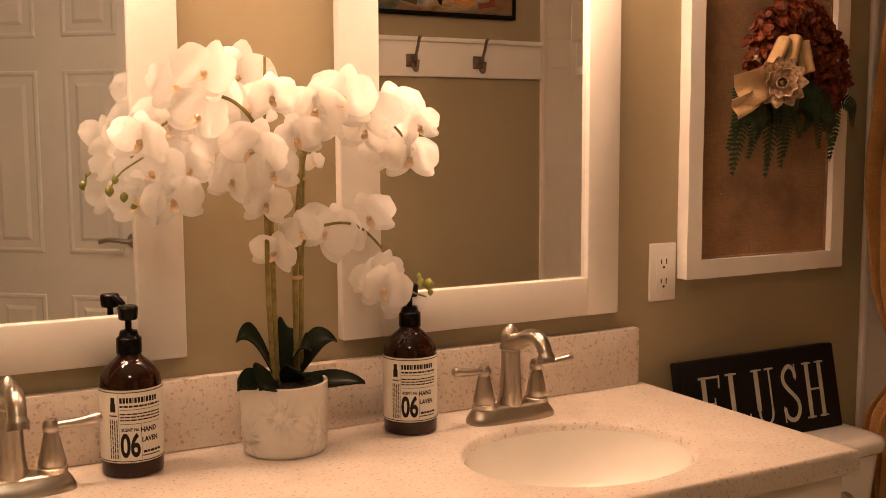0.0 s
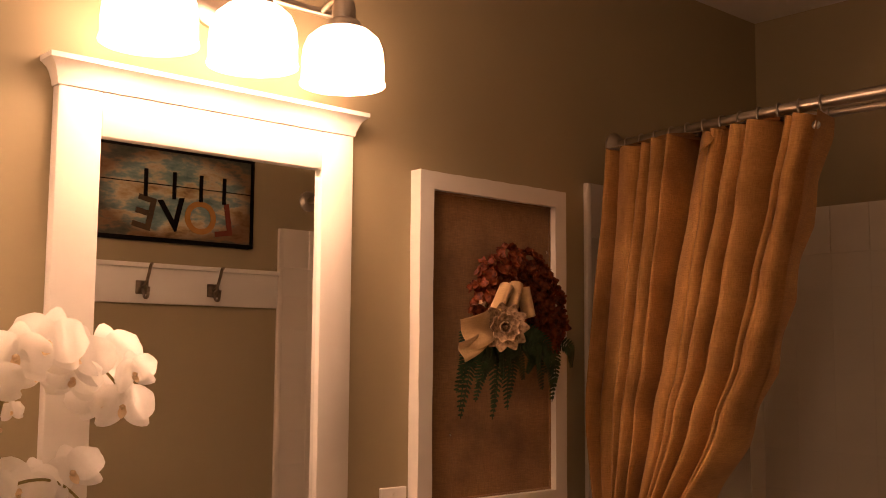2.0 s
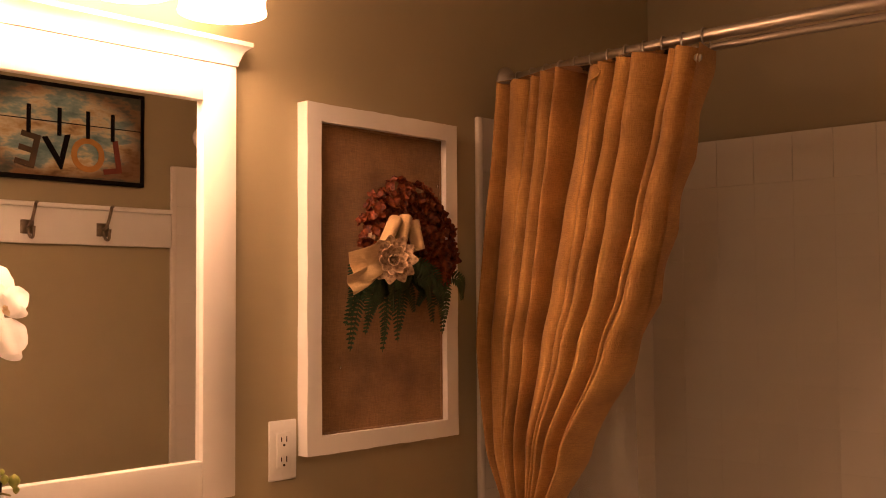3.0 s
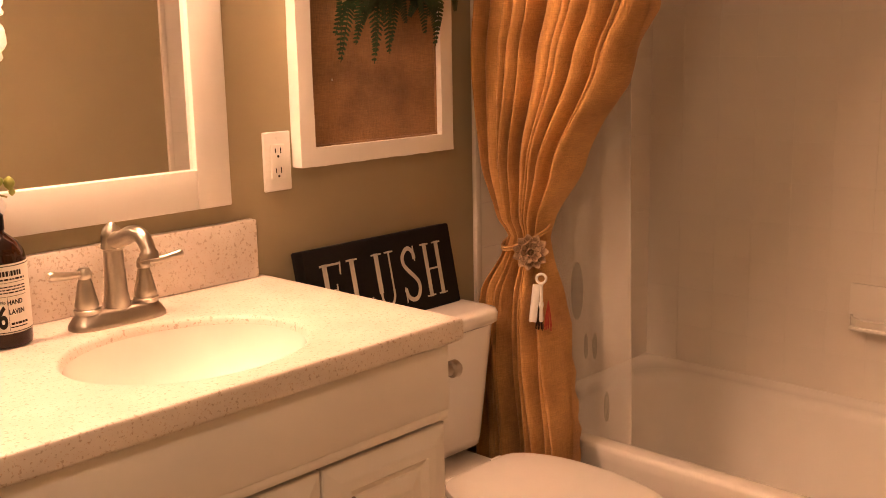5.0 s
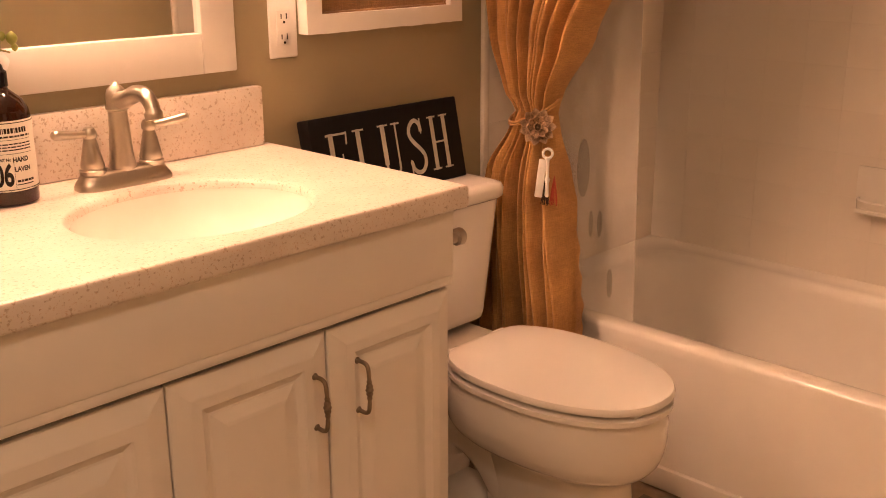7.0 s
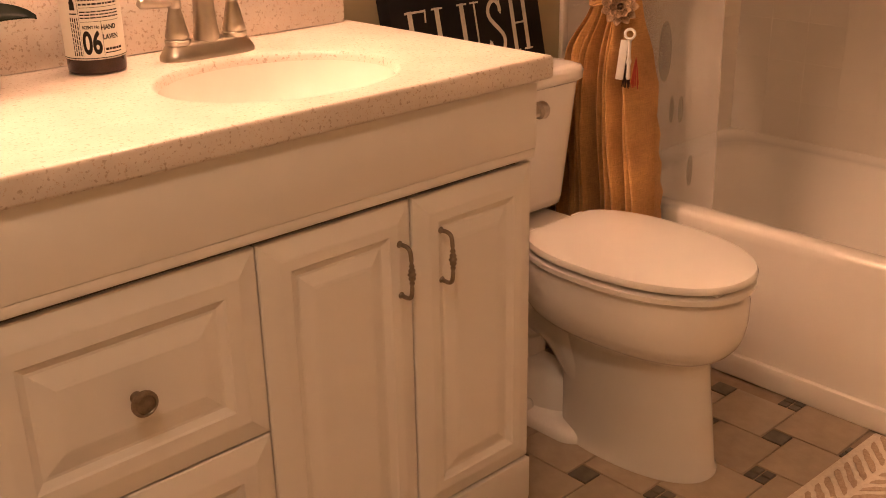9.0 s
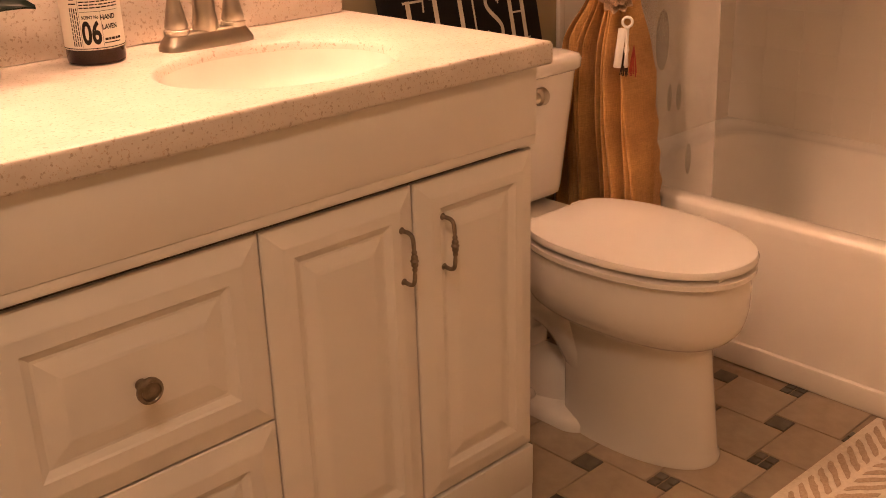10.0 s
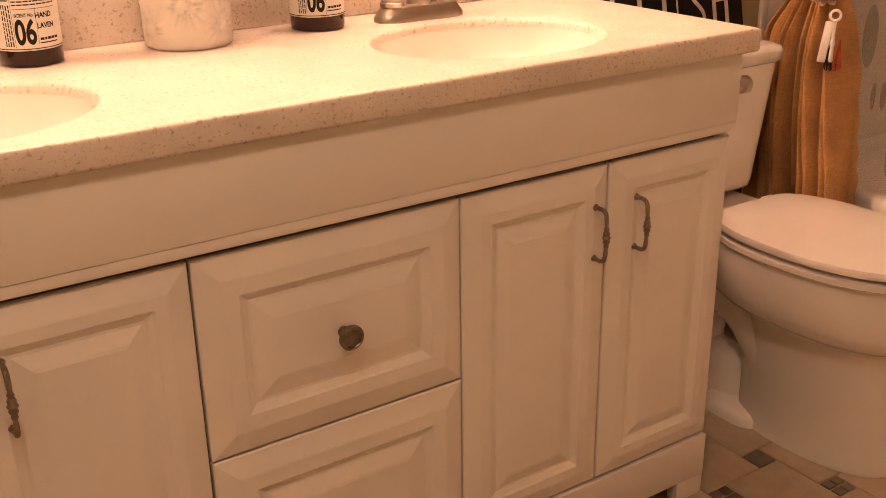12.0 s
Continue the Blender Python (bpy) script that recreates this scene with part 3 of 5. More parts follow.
def raised_panel(w, h, d=0.018, stile=0.062, deep=0.0065, ogee=0.034):
    """Routed slab door in the x-z plane, front towards -y, from a corner at the origin."""
    bm = bmesh.new()

    def rect(i, y):
        return [Vector((i, y, i)), Vector((w - i, y, i)), Vector((w - i, y, h - i)), Vector((i, y, h - i))]
    s = stile
    e = min(0.030, s * 0.60)
    rings = [rect(0, d), rect(0, 0.0095), rect(0.002, 0.0075), rect(e, 0.0005), rect(e + 0.003, 0), rect(s, 0), rect(s + 0.003, deep * 0.35), rect(s + 0.012, deep), rect(s + 0.016, deep), rect(s + 0.016 + ogee, 0.0012), rect(s + 0.021 + ogee, 0.0004)]
    vr = [[bm.verts.new(p) for p in r] for r in rings]
    for a, b in zip(vr, vr[1:]):
        for k in range(4):
            bm.faces.new((a[k], a[(k + 1) % 4], b[(k + 1) % 4], b[k]))
    bm.faces.new(vr[0][::-1])
    bm.faces.new(vr[-1])
    return bm


def pull_handle(parent, at):
    """Antique nickel bow pull with a swelling in its middle."""
    pts = curve_points([(0, 0, 0.041), (0, -0.016, 0.041), (0, -0.024, 0.034), (0, -0.026, 0.012), (0, -0.026, 0), (0, -0.026, -0.012), (0, -0.024, -0.034), (0, -0.016, -0.041), (0, 0, -0.041)], 44)
    rs = [0.0034 + 0.0026 * math.exp(-(p.z / 0.009) ** 2) + 0.0008 * (math.cos(p.z * 900) if abs(p.z) < 0.02 else 0) + (0.0022 if p.y > -0.003 else 0) for p in pts]
    return part("handle", tube(pts, rs, 12), M_PEWTER, parent, "antique nickel bow pull", at=Matrix.Translation(at))


def knob(parent, at):
    m = Matrix.Rotation(radians(90), 4, "X")
    prof = [(0.008, 0), (0.007, 0.004), (0.006, 0.012), (0.013, 0.017), (0.0175, 0.021), (0.0175, 0.025), (0.013, 0.028), (0.012, 0.0265), (0.006, 0.0285), (0.001, 0.0290)]
    return part("knob", lathe(prof, 28, m=m), M_PEWTER, parent, "antique nickel round knob", at=Matrix.Translation(at))


M_PEWTER = mottled("antique_nickel", (0.20, 0.16, 0.12), (0.36, 0.30, 0.23), 60, 0.38, 200, 0.2, metal=1.0)


def vanity():
    v = thing("vanity_cabinet", "white double vanity cabinet with raised-panel doors and centre drawers", "vanity", (0, 0, 0))
    part("carcass", boxed(BX0 + 0.030, FY + 0.022, 0.10, BX1 - 0.030, -0.004, 0.742), M_GAP_SHADE, v, "carcass block coloured as shade behind the door gaps")
    for x0, x1 in ((BX0 + 0.012, BX0 + 0.030), (BX1 - 0.027, BX1 - 0.006)):
        part("side_panel", boxed(x0, FY + 0.016, 0.0, x1, -0.004, 0.8225, bevel=0.0015), M_CAB, v)
    # top apron with a shallow routed field
    bm = boxed(BX0 + 0.011, FY - 0.002, 0.712, BX1 - 0.006, FY + 0.016, 0.8225, bevel=0.002)
    box(bm, BX0 + 0.011, FY - 0.001, 0.696, BX1 - 0.006, FY + 0.016, 0.7125, bevel=0.003)
    part("apron_panel", bm, M_CAB, v, smooth=30)
    bm = boxed(BX0 + 0.012, FY + 0.003, 0.042, BX1 - 0.006, FY + 0.020, 0.126, bevel=0.002)
    part("bottom_rail", bm, M_CAB, v)
    for x0, x1 in ((BX0 + 0.012, BX0 + 0.075), (BX1 - 0.069, BX1 - 0.006)):
        bm = boxed(x0, FY + 0.0045, 0.0, x1, FY + 0.030, 0.043, bevel=0.002)
        part("foot", bm, M_CAB, v)
    # board under the rail, its shade given by the dark colour
    part("toe_kick", boxed(BX0 + 0.04, FY + 0.10, 0.0, BX1 - 0.04, FY + 0.11, 0.10), M_GAP_SHADE, v, "toe kick with shade put into its colour")
    z0, z1 = 0.131, 0.687
    for x0, x1, hx in ((-0.254, 0.006, -0.203), (-0.525, -0.258, -0.286), (-1.188, -0.917, -1.137), (-1.472, -1.192, -1.240)):
        d = part("door", raised_panel(x1 - x0, z1 - z0, stile=0.046, ogee=0.018), M_CAB, v, at=Matrix.Translation((x0, FY, z0)), smooth=0)
        pull_handle(d, (hx - x0, 0, 0.585 - z0))
    for a, b in ((0.410, 0.687), (0.131, 0.4065)):
        d = part("drawer_front", raised_panel(0.385, b - a, stile=0.054, ogee=0.022), M_CAB, v, at=Matrix.Translation((-0.913, FY, a)), smooth=0)
        knob(d, (0.1925, 0.0, (b - a) / 2 - 0.004))
    return v


vanity()

SINKS = [(-0.345, -0.315), (-1.135, -0.315)]
SA, SB = 0.193, 0.162


def countertop():
    c = thing("countertop", "speckled beige solid-surface countertop with two integral ivory basins", "countertop", (0, 0, ZC))
    x0, x1, y0, y1, t = CX0, CX1, -0.521, -0.003, 0.038
    xm = (SINKS[0][0] + SINKS[1][0]) / 2
    n = 64
    bm = bmesh.new()
    for (sx, sy), (xa, xb) in zip(SINKS, ((xm, x1 - 0.006), (x0 + 0.006, xm))):
        ya, yb = y0 + 0.006, y1
        inner, outer = [], []
        for k in range(n):
            a = 2 * math.pi * k / n
            inner.append(bm.verts.new((sx + SA * math.cos(a), sy + SB * math.sin(a), 0)))
            ca, sa = math.cos(a), math.sin(a)
            tx = ((xb - sx) if ca > 0 else (xa - sx)) / ca if abs(ca) > 1e-6 else 1e9
            ty = ((yb - sy) if sa > 0 else (ya - sy)) / sa if abs(sa) > 1e-6 else 1e9
            s = min(tx, ty)
            outer.append(bm.verts.new((sx + s * ca, sy + s * sa, 0)))
        for k in range(n):
            bm.faces.new((inner[k], inner[(k + 1) % n], outer[(k + 1) % n], outer[k]))
        for px, py in ((xa, ya), (xb, ya), (xb, yb), (xa, yb)):
            p = bm.verts.new((px, py, 0))
            k = min(range(n), key=lambda i: (math.atan2(py - sy, px - sx) - 2 * math.pi * i / n) % (2 * math.pi))
            bm.faces.new((p, outer[k], outer[(k + 1) % n]))
        # lip of speckled stone falling into the basin
        prev = inner
        for da, dz in ((0.004, -0.0015), (0.007, -0.006), (0.009, -0.014)):
            ring = [bm.verts.new((sx + (SA - da) * math.cos(2 * math.pi * k / n), sy + (SB - da) * math.sin(2 * math.pi * k / n), dz)) for k in range(n)]
            for k in range(n):
                bm.faces.new((prev[k], ring[k], ring[(k + 1) % n], prev[(k + 1) % n]))
            prev = ring
    # rounded front and side edge
    prof = [(0.0, 0.0), (0.0025, -0.0006), (0.0045, -0.0025), (0.006, -0.006), (0.006, -t + 0.005), (0.004, -t + 0.001), (0.0, -t), (-0.05, -t)]
    path = []
    for o, z in prof:
        line = [Vector((x0 + 0.006 - o, y1, z)), Vector((x0 + 0.006 - o, y0 + 0.006 - o, z)), Vector((x1 - 0.006 + o, y0 + 0.006 - o, z)), Vector((x1 - 0.006 + o, y1, z))]
        path.append([bm.verts.new(p) for p in line])
    for a, b in zip(path, path[1:]):
        for k in range(3):
            bm.faces.new((a[k], a[k + 1], b[k + 1], b[k]))
    bmesh.ops.remove_doubles(bm, verts=bm.verts, dist=0.0004)
    part("slab", bm, M_STONE, c, smooth=50)
    for sx, sy in SINKS:
        rings = []
        for da, dz in ((0.0088, -0.0135), (0.011, -0.030), (0.016, -0.050), (0.027, -0.072), (0.044, -0.090), (0.066, -0.103), (0.092, -0.111), (0.116, -0.115), (0.130, -0.116)):
            rings.append([Vector((sx + (SA - da) * math.cos(2 * math.pi * k / n), sy + (SB - da) * math.sin(2 * math.pi * k / n), dz)) for k in range(n)])
        bm = loft(rings, close=False)
        bm.faces.new([v for v in bm.verts][-n:])
        b = part("basin", bm, M_BASIN, c, "smooth ivory basin", smooth=60)
        part("drain", lathe([(0.026, 0), (0.026, 0.002), (0.018, 0.003), (0.016, 0.001)], 24, m=Matrix.Translation((sx, sy, -0.116))), M_NICKEL, b)
    part("backsplash", boxed(x0, -0.022, 0.0005, x1 - 0.024, -0.002, 0.112, bevel=0.003), M_STONE, c)
    return c


countertop()


# ---- faucets ----
def faucet(at):
    f = thing("faucet", "brushed-nickel two-lever faucet with an arched spout", "faucet", at, group="vanity faucets")
    rings = []
    for z, gx, gy in ((0, 0.082, 0.030), (0.006, 0.082, 0.030), (0.012, 0.079, 0.027), (0.022, 0.072, 0.022), (0.026, 0.066, 0.018)):
        ring = []
        for k in range(48):
            a = 2 * math.pi * k / 48
            e = 0.62
            ring.append(Vector((gx * math.copysign(abs(math.cos(a)) ** e, math.cos(a)), gy * math.copysign(abs(math.sin(a)) ** e, math.sin(a)), z)))
        rings.append(ring)
    part("base_plate", loft(rings), M_NICKEL, f, smooth=50)
    part("spout_body", lathe([(0.021, 0.024), (0.0215, 0.032), (0.0185, 0.05), (0.0165, 0.09), (0.0155, 0.118), (0.0185, 0.121), (0.0185, 0.126), (0.0165, 0.129), (0.017, 0.142), (0.0135, 0.152), (0.007, 0.158), (0.004, 0.162), (0.001, 0.163)], 32), M_NICKEL, f)
    pts = curve_points([(0, -0.004, 0.134), (0, -0.030, 0.139), (0, -0.062, 0.151), (0, -0.088, 0.150), (0, -0.103, 0.136), (0, -0.109, 0.116)], 30)
    part("spout", tube(pts, [0.0145 - 0.0035 * i / 30 + (0.003 if i >= 27 else 0) for i in range(31)], 20), M_NICKEL, f)
    part("lift_rod", lathe([(0.002, 0.02), (0.002, 0.066), (0.005, 0.070), (0.0055, 0.076), (0.003, 0.079)], 14, m=Matrix.Translation((0, 0.024, 0))), M_NICKEL, f)
    for s in (-1, 1):
        h = part("lever_base", lathe([(0.020, 0.024), (0.0205, 0.031), (0.0175, 0.033), (0.019, 0.037), (0.0165, 0.048), (0.0115, 0.072), (0.0095, 0.080), (0.0115, 0.083), (0.0115, 0.090), (0.008, 0.097), (0.001, 0.099)], 28, m=Matrix.Translation((s * 0.052, 0, 0))), M_NICKEL, f)
        pts = curve_points([(s * 0.052, 0, 0.088), (s * 0.070, -0.004, 0.089), (s * 0.095, -0.010, 0.092), (s * 0.118, -0.014, 0.096)], 16)
        part("lever", tube(pts, [0.0052 + 0.0034 * (i / 16) ** 1.5 - (0.003 if i == 16 else 0) for i in range(17)], 14), M_NICKEL, h)
    return f


for sx, _ in SINKS:
    faucet((sx + 0.006, -0.106, ZC))


# ---- mirrors ----
def mirror(xl, xr, label):
    """White wood frame with a crown, glass set back in it."""
    w = xr - xl
    z0, z1 = 1.007, 1.790
    m = thing("framed_mirror", label, "mirror", (xl, 0, z0), group="vanity mirrors")
    h = z1 - z0
    fw = 0.071
    part("stile", boxed(0, -0.024, 0, fw, -0.001, h, bevel=0.0025), M_WHITE, m)
    part("stile", boxed(w - fw, -0.024, 0, w, -0.001, h, bevel=0.0025), M_WHITE, m)
    part("rail", boxed(fw, -0.0235, 0, w - fw, -0.001, fw, bevel=0.002), M_WHITE, m, "bottom rail")
    part("rail", boxed(fw, -0.0235, h - fw, w - fw, -0.001, h, bevel=0.002), M_WHITE, m, "top rail")
    prof = [(0.000, h), (-0.027, h), (-0.029, h + 0.004), (-0.029, h + 0.008), (-0.032, h + 0.012), (-0.036, h + 0.020), (-0.043, h + 0.028), (-0.054, h + 0.034), (-0.060, h + 0.036), (-0.060, h + 0.044), (0.000, h + 0.044)]
    rings = []
    for y, z in prof:
        y = -0.024 + 0.6 * (y + 0.024) if y < -0.024 else y
        o = max(-y - 0.024, 0)
        rings.append([Vector((-o, -0.001, z)), Vector((-o, min(y, -0.001), z)), Vector((w + o, min(y, -0.001), z)), Vector((w + o, -0.001, z))])
    part("crown", loft(rings[1:-1]), M_WHITE, m, "stepped crown moulding", smooth=35)
    g = boxed(fw - 0.004, -0.012, fw - 0.004, w - fw + 0.004, -0.004, h - fw + 0.004)
    part("glass", g, M_MIRROR, m, "silvered mirror glass", smooth=0)
    return m


mirror(-0.610, -0.048, "white wooden framed mirror with a crown moulding over the vanity")
mirror(-1.428, -0.866, "white wooden framed mirror with a crown moulding over the vanity")


# ---- vanity lights ----
def vanity_light(xc):
    L = thing("vanity_light", "three-shade brushed-nickel wall light with glowing frosted glass", "wall light", (xc, 0, 1.999), group="vanity lights")
    m = Matrix.Rotation(radians(90), 4, "X")
    part("backplate", lathe([(0.062, 0.001), (0.062, 0.010), (0.055, 0.016), (0.030, 0.022)], 40, m=m), M_NICKEL, L)
    part("bar", tube([(-0.23, -0.055, 0.0), (0.23, -0.055, 0.0)], 0.008, 16), M_NICKEL, L)
    part("stem", tube([(0, -0.018, 0), (0, -0.055, 0)], 0.010, 16), M_NICKEL, L)
    for dx in (-0.182, 0.0, 0.182):
        pts = curve_points([(dx, -0.055, 0), (dx, -0.09, 0.012), (dx, -0.122, 0.008), (dx, -0.125, -0.008)], 14)
        part("arm", tube(pts, 0.006, 12), M_NICKEL, L)
        part("fitter", lathe([(0.010, 0.006), (0.018, 0.002), (0.021, -0.010), (0.021, -0.030), (0.030, -0.036), (0.034, -0.050)], 28, m=Matrix.Translation((dx, -0.125, 0))), M_NICKEL, L)
        prof = [(0.030, -0.046), (0.046, -0.052), (0.062, -0.066), (0.070, -0.086), (0.0725, -0.110), (0.0725, -0.140), (0.075, -0.146), (0.0745, -0.149), (0.071, -0.149), (0.069, -0.140), (0.066, -0.086), (0.040, -0.056)]
        part("bulb", lathe([(0.012, -0.050), (0.014, -0.070), (0.026, -0.088), (0.030, -0.102), (0.026, -0.118), (0.014, -0.128), (0.002, -0.131)], 20, m=Matrix.Translation((dx, -0.125, 0))), M_BULB, L, "glowing bulb")
        part("shade", lathe(prof, 40, m=Matrix.Translation((dx, -0.125, 0)), close=False), M_SHADE, L, "glowing frosted bell glass")
    return L


vanity_light(-0.333)
vanity_light(-1.147)



# unseen fixture above the camera, added as fill for cabinet fronts and orchid
def ceiling_fill_light():
    c = thing("ceiling_fill_light", "unseen ceiling fixture with a glowing dome, added as fill light", "ceiling light", (-1.30, -1.50, CEIL))
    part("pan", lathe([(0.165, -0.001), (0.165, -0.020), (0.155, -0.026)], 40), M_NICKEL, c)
    part("dome", lathe([(0.152, -0.024), (0.148, -0.045), (0.125, -0.070), (0.085, -0.088), (0.040, -0.096), (0.002, -0.098)], 40), M_FILL_DOME, c, "glowing dome of the added fill light")
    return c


ceiling_fill_light()

# ---- outlet ----
def outlet():
    o = thing("wall_outlet", "white duplex outlet with a plain wall plate", "outlet", (0.0745, 0, 1.074))
    part("plate", boxed(-0.033, -0.006, -0.057, 0.033, -0.0005, 0.057, bevel=0.003, seg=3), M_OUTLET, o)
    f = part("receptacle", boxed(-0.0165, -0.0085, -0.033, 0.0165, -0.0055, 0.033, bevel=0.0012), M_OUTLET, o)
    # thin dark pieces on the face stand for the shade inside the holes
    for dz in (-0.019, 0.019):
        for dx, hh in ((-0.0062, 0.0045), (0.0062, 0.0055)):
            part("slot", boxed(dx - 0.0011, -0.0089, dz + 0.002 - hh, dx + 0.0011, -0.0083, dz + 0.002 + hh), M_SLOT_SHADE, f)
        part("ground_hole", lathe([(0.0026, -0.0083), (0.0026, -0.0089)][::-1], 12, m=Matrix.Translation((0, 0, dz - 0.009)) @ Matrix.Rotation(radians(-90), 4, "X") @ Matrix.Translation((0, 0, 0))), M_SLOT_SHADE, f)
    for dz in (-0.045, 0.045):
        part("screw", lathe([(0.003, 0.0062), (0.003, 0.0068), (0.001, 0.007)], 12, m=Matrix.Translation((0, 0, dz)) @ Matrix.Rotation(radians(90), 4, "X")), M_OUTLET, o)
    return o


outlet()


# ---- burlap board and wreath ----
def burlap_board():
    x0, x1, z0, z1 = 0.114, 0.547, 1.058, 1.748
    b = thing("burlap_board", "burlap pin board in a worn white wooden frame", "pin board", (x0, 0, z0))
    w, h, fw = x1 - x0, z1 - z0, 0.036
    rnd = random.Random(5)

    def slat(xa, za, xb, zb):
        bm = boxed(xa, -0.030, za, xb, -0.001, zb)
        bmesh.ops.subdivide_edges(bm, edges=[e for e in bm.edges if e.calc_length() > 0.2], cuts=14)
        for v in bm.verts:
            v.co += Vector((rnd.uniform(-1, 1), 0, rnd.uniform(-1, 1))) * 0.0008
        return bm
    part("frame_side", slat(0, 0, fw, h), M_WHITE, b)
    part("frame_side", slat(w - fw, 0, w, h), M_WHITE, b)
    part("frame_rail", slat(fw, 0, w - fw, fw), M_WHITE, b)
    part("frame_rail", slat(fw, h - fw, w - fw, h), M_WHITE, b)
    part("burlap", boxed(fw - 0.002, -0.012, fw - 0.002, w - fw + 0.002, -0.002, h - fw + 0.002), M_BURLAP, b, "brown woven burlap")
    for a, c in (((fw + 0.002, 0.0), (fw + 0.002, 1)), ((w - fw - 0.002, 0), (w - fw - 0.002, 1))):
        part("piping", tube([(a[0], -0.014, fw), (a[0], -0.014, h - fw)], 0.0024, 8), M_BURLAP, b)
    for z in (fw + 0.002, h - fw - 0.002):
        part("piping", tube([(fw, -0.014, z), (w - fw, -0.014, z)], 0.0024, 8), M_BURLAP, b)
    for px, pz in ((0.213 - x0, 1.224 - z0), (0.500 - x0, 1.610 - z0)):
        part("pin", lathe([(0.0028, 0), (0.0028, 0.002), (0.001, 0.003)], 10, m=Matrix.Translation((px, -0.012, pz)) @ Matrix.Rotation(radians(90), 4, "X")), M_CHROME, b)
    return b


burlap_board()


def wreath():
    w = thing("wreath", "rust hydrangea wreath with fern fronds, burlap loops and a pine-cone rosette", "wreath", (0.355, -0.03, 1.468))
    w.scale = (0.98, 0.98, 0.98)
    rnd = random.Random(11)
    # heads of rust florets along an arc over the ring
    floret = bmesh.new()
    for k in range(4):
        p = petal_mesh(0.0125, 0.0125, 0.005, 3, 2, 0.45)
        add_mesh(floret, p, Matrix.Rotation(k * math.pi / 2, 4, "Z"))
        p.free()
    heads = [(-0.088, 0.030, 0.044), (-0.068, 0.072, 0.046), (-0.025, 0.097, 0.048), (0.025, 0.095, 0.048), (0.068, 0.068, 0.046), (0.095, 0.028, 0.046), (0.105, -0.020, 0.044), (0.088, -0.058, 0.038), (-0.020, 0.060, 0.045), (0.035, 0.050, 0.045), (0.060, 0.010, 0.040)]
    for hx, hz, hr in heads:
        bm = bmesh.new()
        for i in range(62):
            d = Vector((rnd.gauss(0, 1), -abs(rnd.gauss(0, 1)) - 0.15, rnd.gauss(0, 1))).normalized()
            c = Vector((hx, -0.018, hz)) + d * hr * rnd.uniform(0.82, 1.06)
            c.y = min(c.y, 0.012)
            q = (d + 0.5 * Vector((rnd.uniform(-1, 1), rnd.uniform(-1, 1), rnd.uniform(-1, 1)))).to_track_quat("Z", "Y").to_matrix().to_4x4()
            add_mesh(bm, floret, Matrix.Translation(c) @ q @ Matrix.Rotation(rnd.uniform(0, 6), 4, "Z") @ Matrix.Scale(rnd.uniform(0.8, 1.15), 4))
        part("flower_head", bm, M_HYDR, w, smooth=60)
    floret.free()
    ring = [(0.068 * math.cos(a), 0.006, 0.068 * math.sin(a)) for a in np.linspace(0, 2 * math.pi, 40)]
    part("grapevine_ring", tube(ring, 0.010, 8), M_CONE, w, "twisted vine ring")
    # fern fronds hanging below
    for i in range(40):
        a = -90 + 74 * math.sin(i * 2.4) + rnd.uniform(-8, 8)
        L = rnd.uniform(0.12, 0.20) * (1 - 0.25 * abs(a + 90) / 70)
        sx, sz = -0.150 + 0.250 * rnd.random(), -0.028 + rnd.uniform(-0.03, 0.02)
        da = radians(a)
        out = rnd.uniform(0.03, 0.06)
        ctrl = [Vector((sx, -0.012, sz)), Vector((sx + 0.45 * L * math.cos(da), -out, sz + 0.40 * L * math.sin(da))), Vector((sx + 0.72 * L * math.cos(da), -out * 0.7, sz + 0.9 * L * math.sin(da) - 0.02))]
        pts = curve_points(ctrl, 22)
        bm = tube(pts, 0.0009, 5)
        for k in range(3, 22):
            d = (pts[k] - pts[k - 1]).normalized()
            for s in (-1, 1):
                n = d.cross(Vector((0, -1, 0))).normalized() * s
                ln = 0.017 * math.sin(math.pi * (k / 24) ** 0.7) + 0.003
                leaf = petal_mesh(ln, 0.0052, -0.002, 3, 2, 0.5)
                xax = (n + 0.45 * d).normalized()
                zax = xax.cross(d * s).normalized()
                yax = zax.cross(xax)
                m = Matrix((xax, yax, zax)).transposed().to_4x4()
                m.translation = pts[k]
                add_mesh(bm, leaf, m)
                leaf.free()
        part("fern_frond", bm, M_FERN, w, smooth=60)
    # burlap loops and tail
    for x, z, ang, ln, wd in ((-0.092, 0.026, 48, 0.074, 0.026), (-0.056, 0.028, 62, 0.072, 0.026), (-0.018, 0.022, 96, 0.062, 0.028)):
        m = Matrix.Translation((x, -0.075, z)) @ Matrix.Rotation(-radians(ang), 4, "Y") @ Matrix.Rotation(radians(12), 4, "Z")
        bm = bmesh.new()
        def roll(u, v):
            a = 2 * math.pi * u
            return m @ Vector(((v - 0.5) * ln, 0.016 * math.cos(a), wd * 0.5 * math.sin(a) * (0.8 + 0.3 * v)))
        part("ribbon_loop", thicken(sheet(roll, 22, 6), 0.0012), M_RIBBON, w, smooth=60)
    def band(a, c, wide, bulge, y0):
        along = Vector((c[0] - a[0], 0, c[1] - a[1]))
        across = Vector((-along.z, 0, along.x)).normalized()

        def fn(u, v):
            p = Vector((a[0], y0, a[1])) + along * v + across * (wide * (u - 0.5) * (0.85 + 0.3 * v))
            p.y -= bulge * math.sin(math.pi * min(1, v * 0.9)) + 0.004 * math.sin(7 * u + 2 * v)
            return p
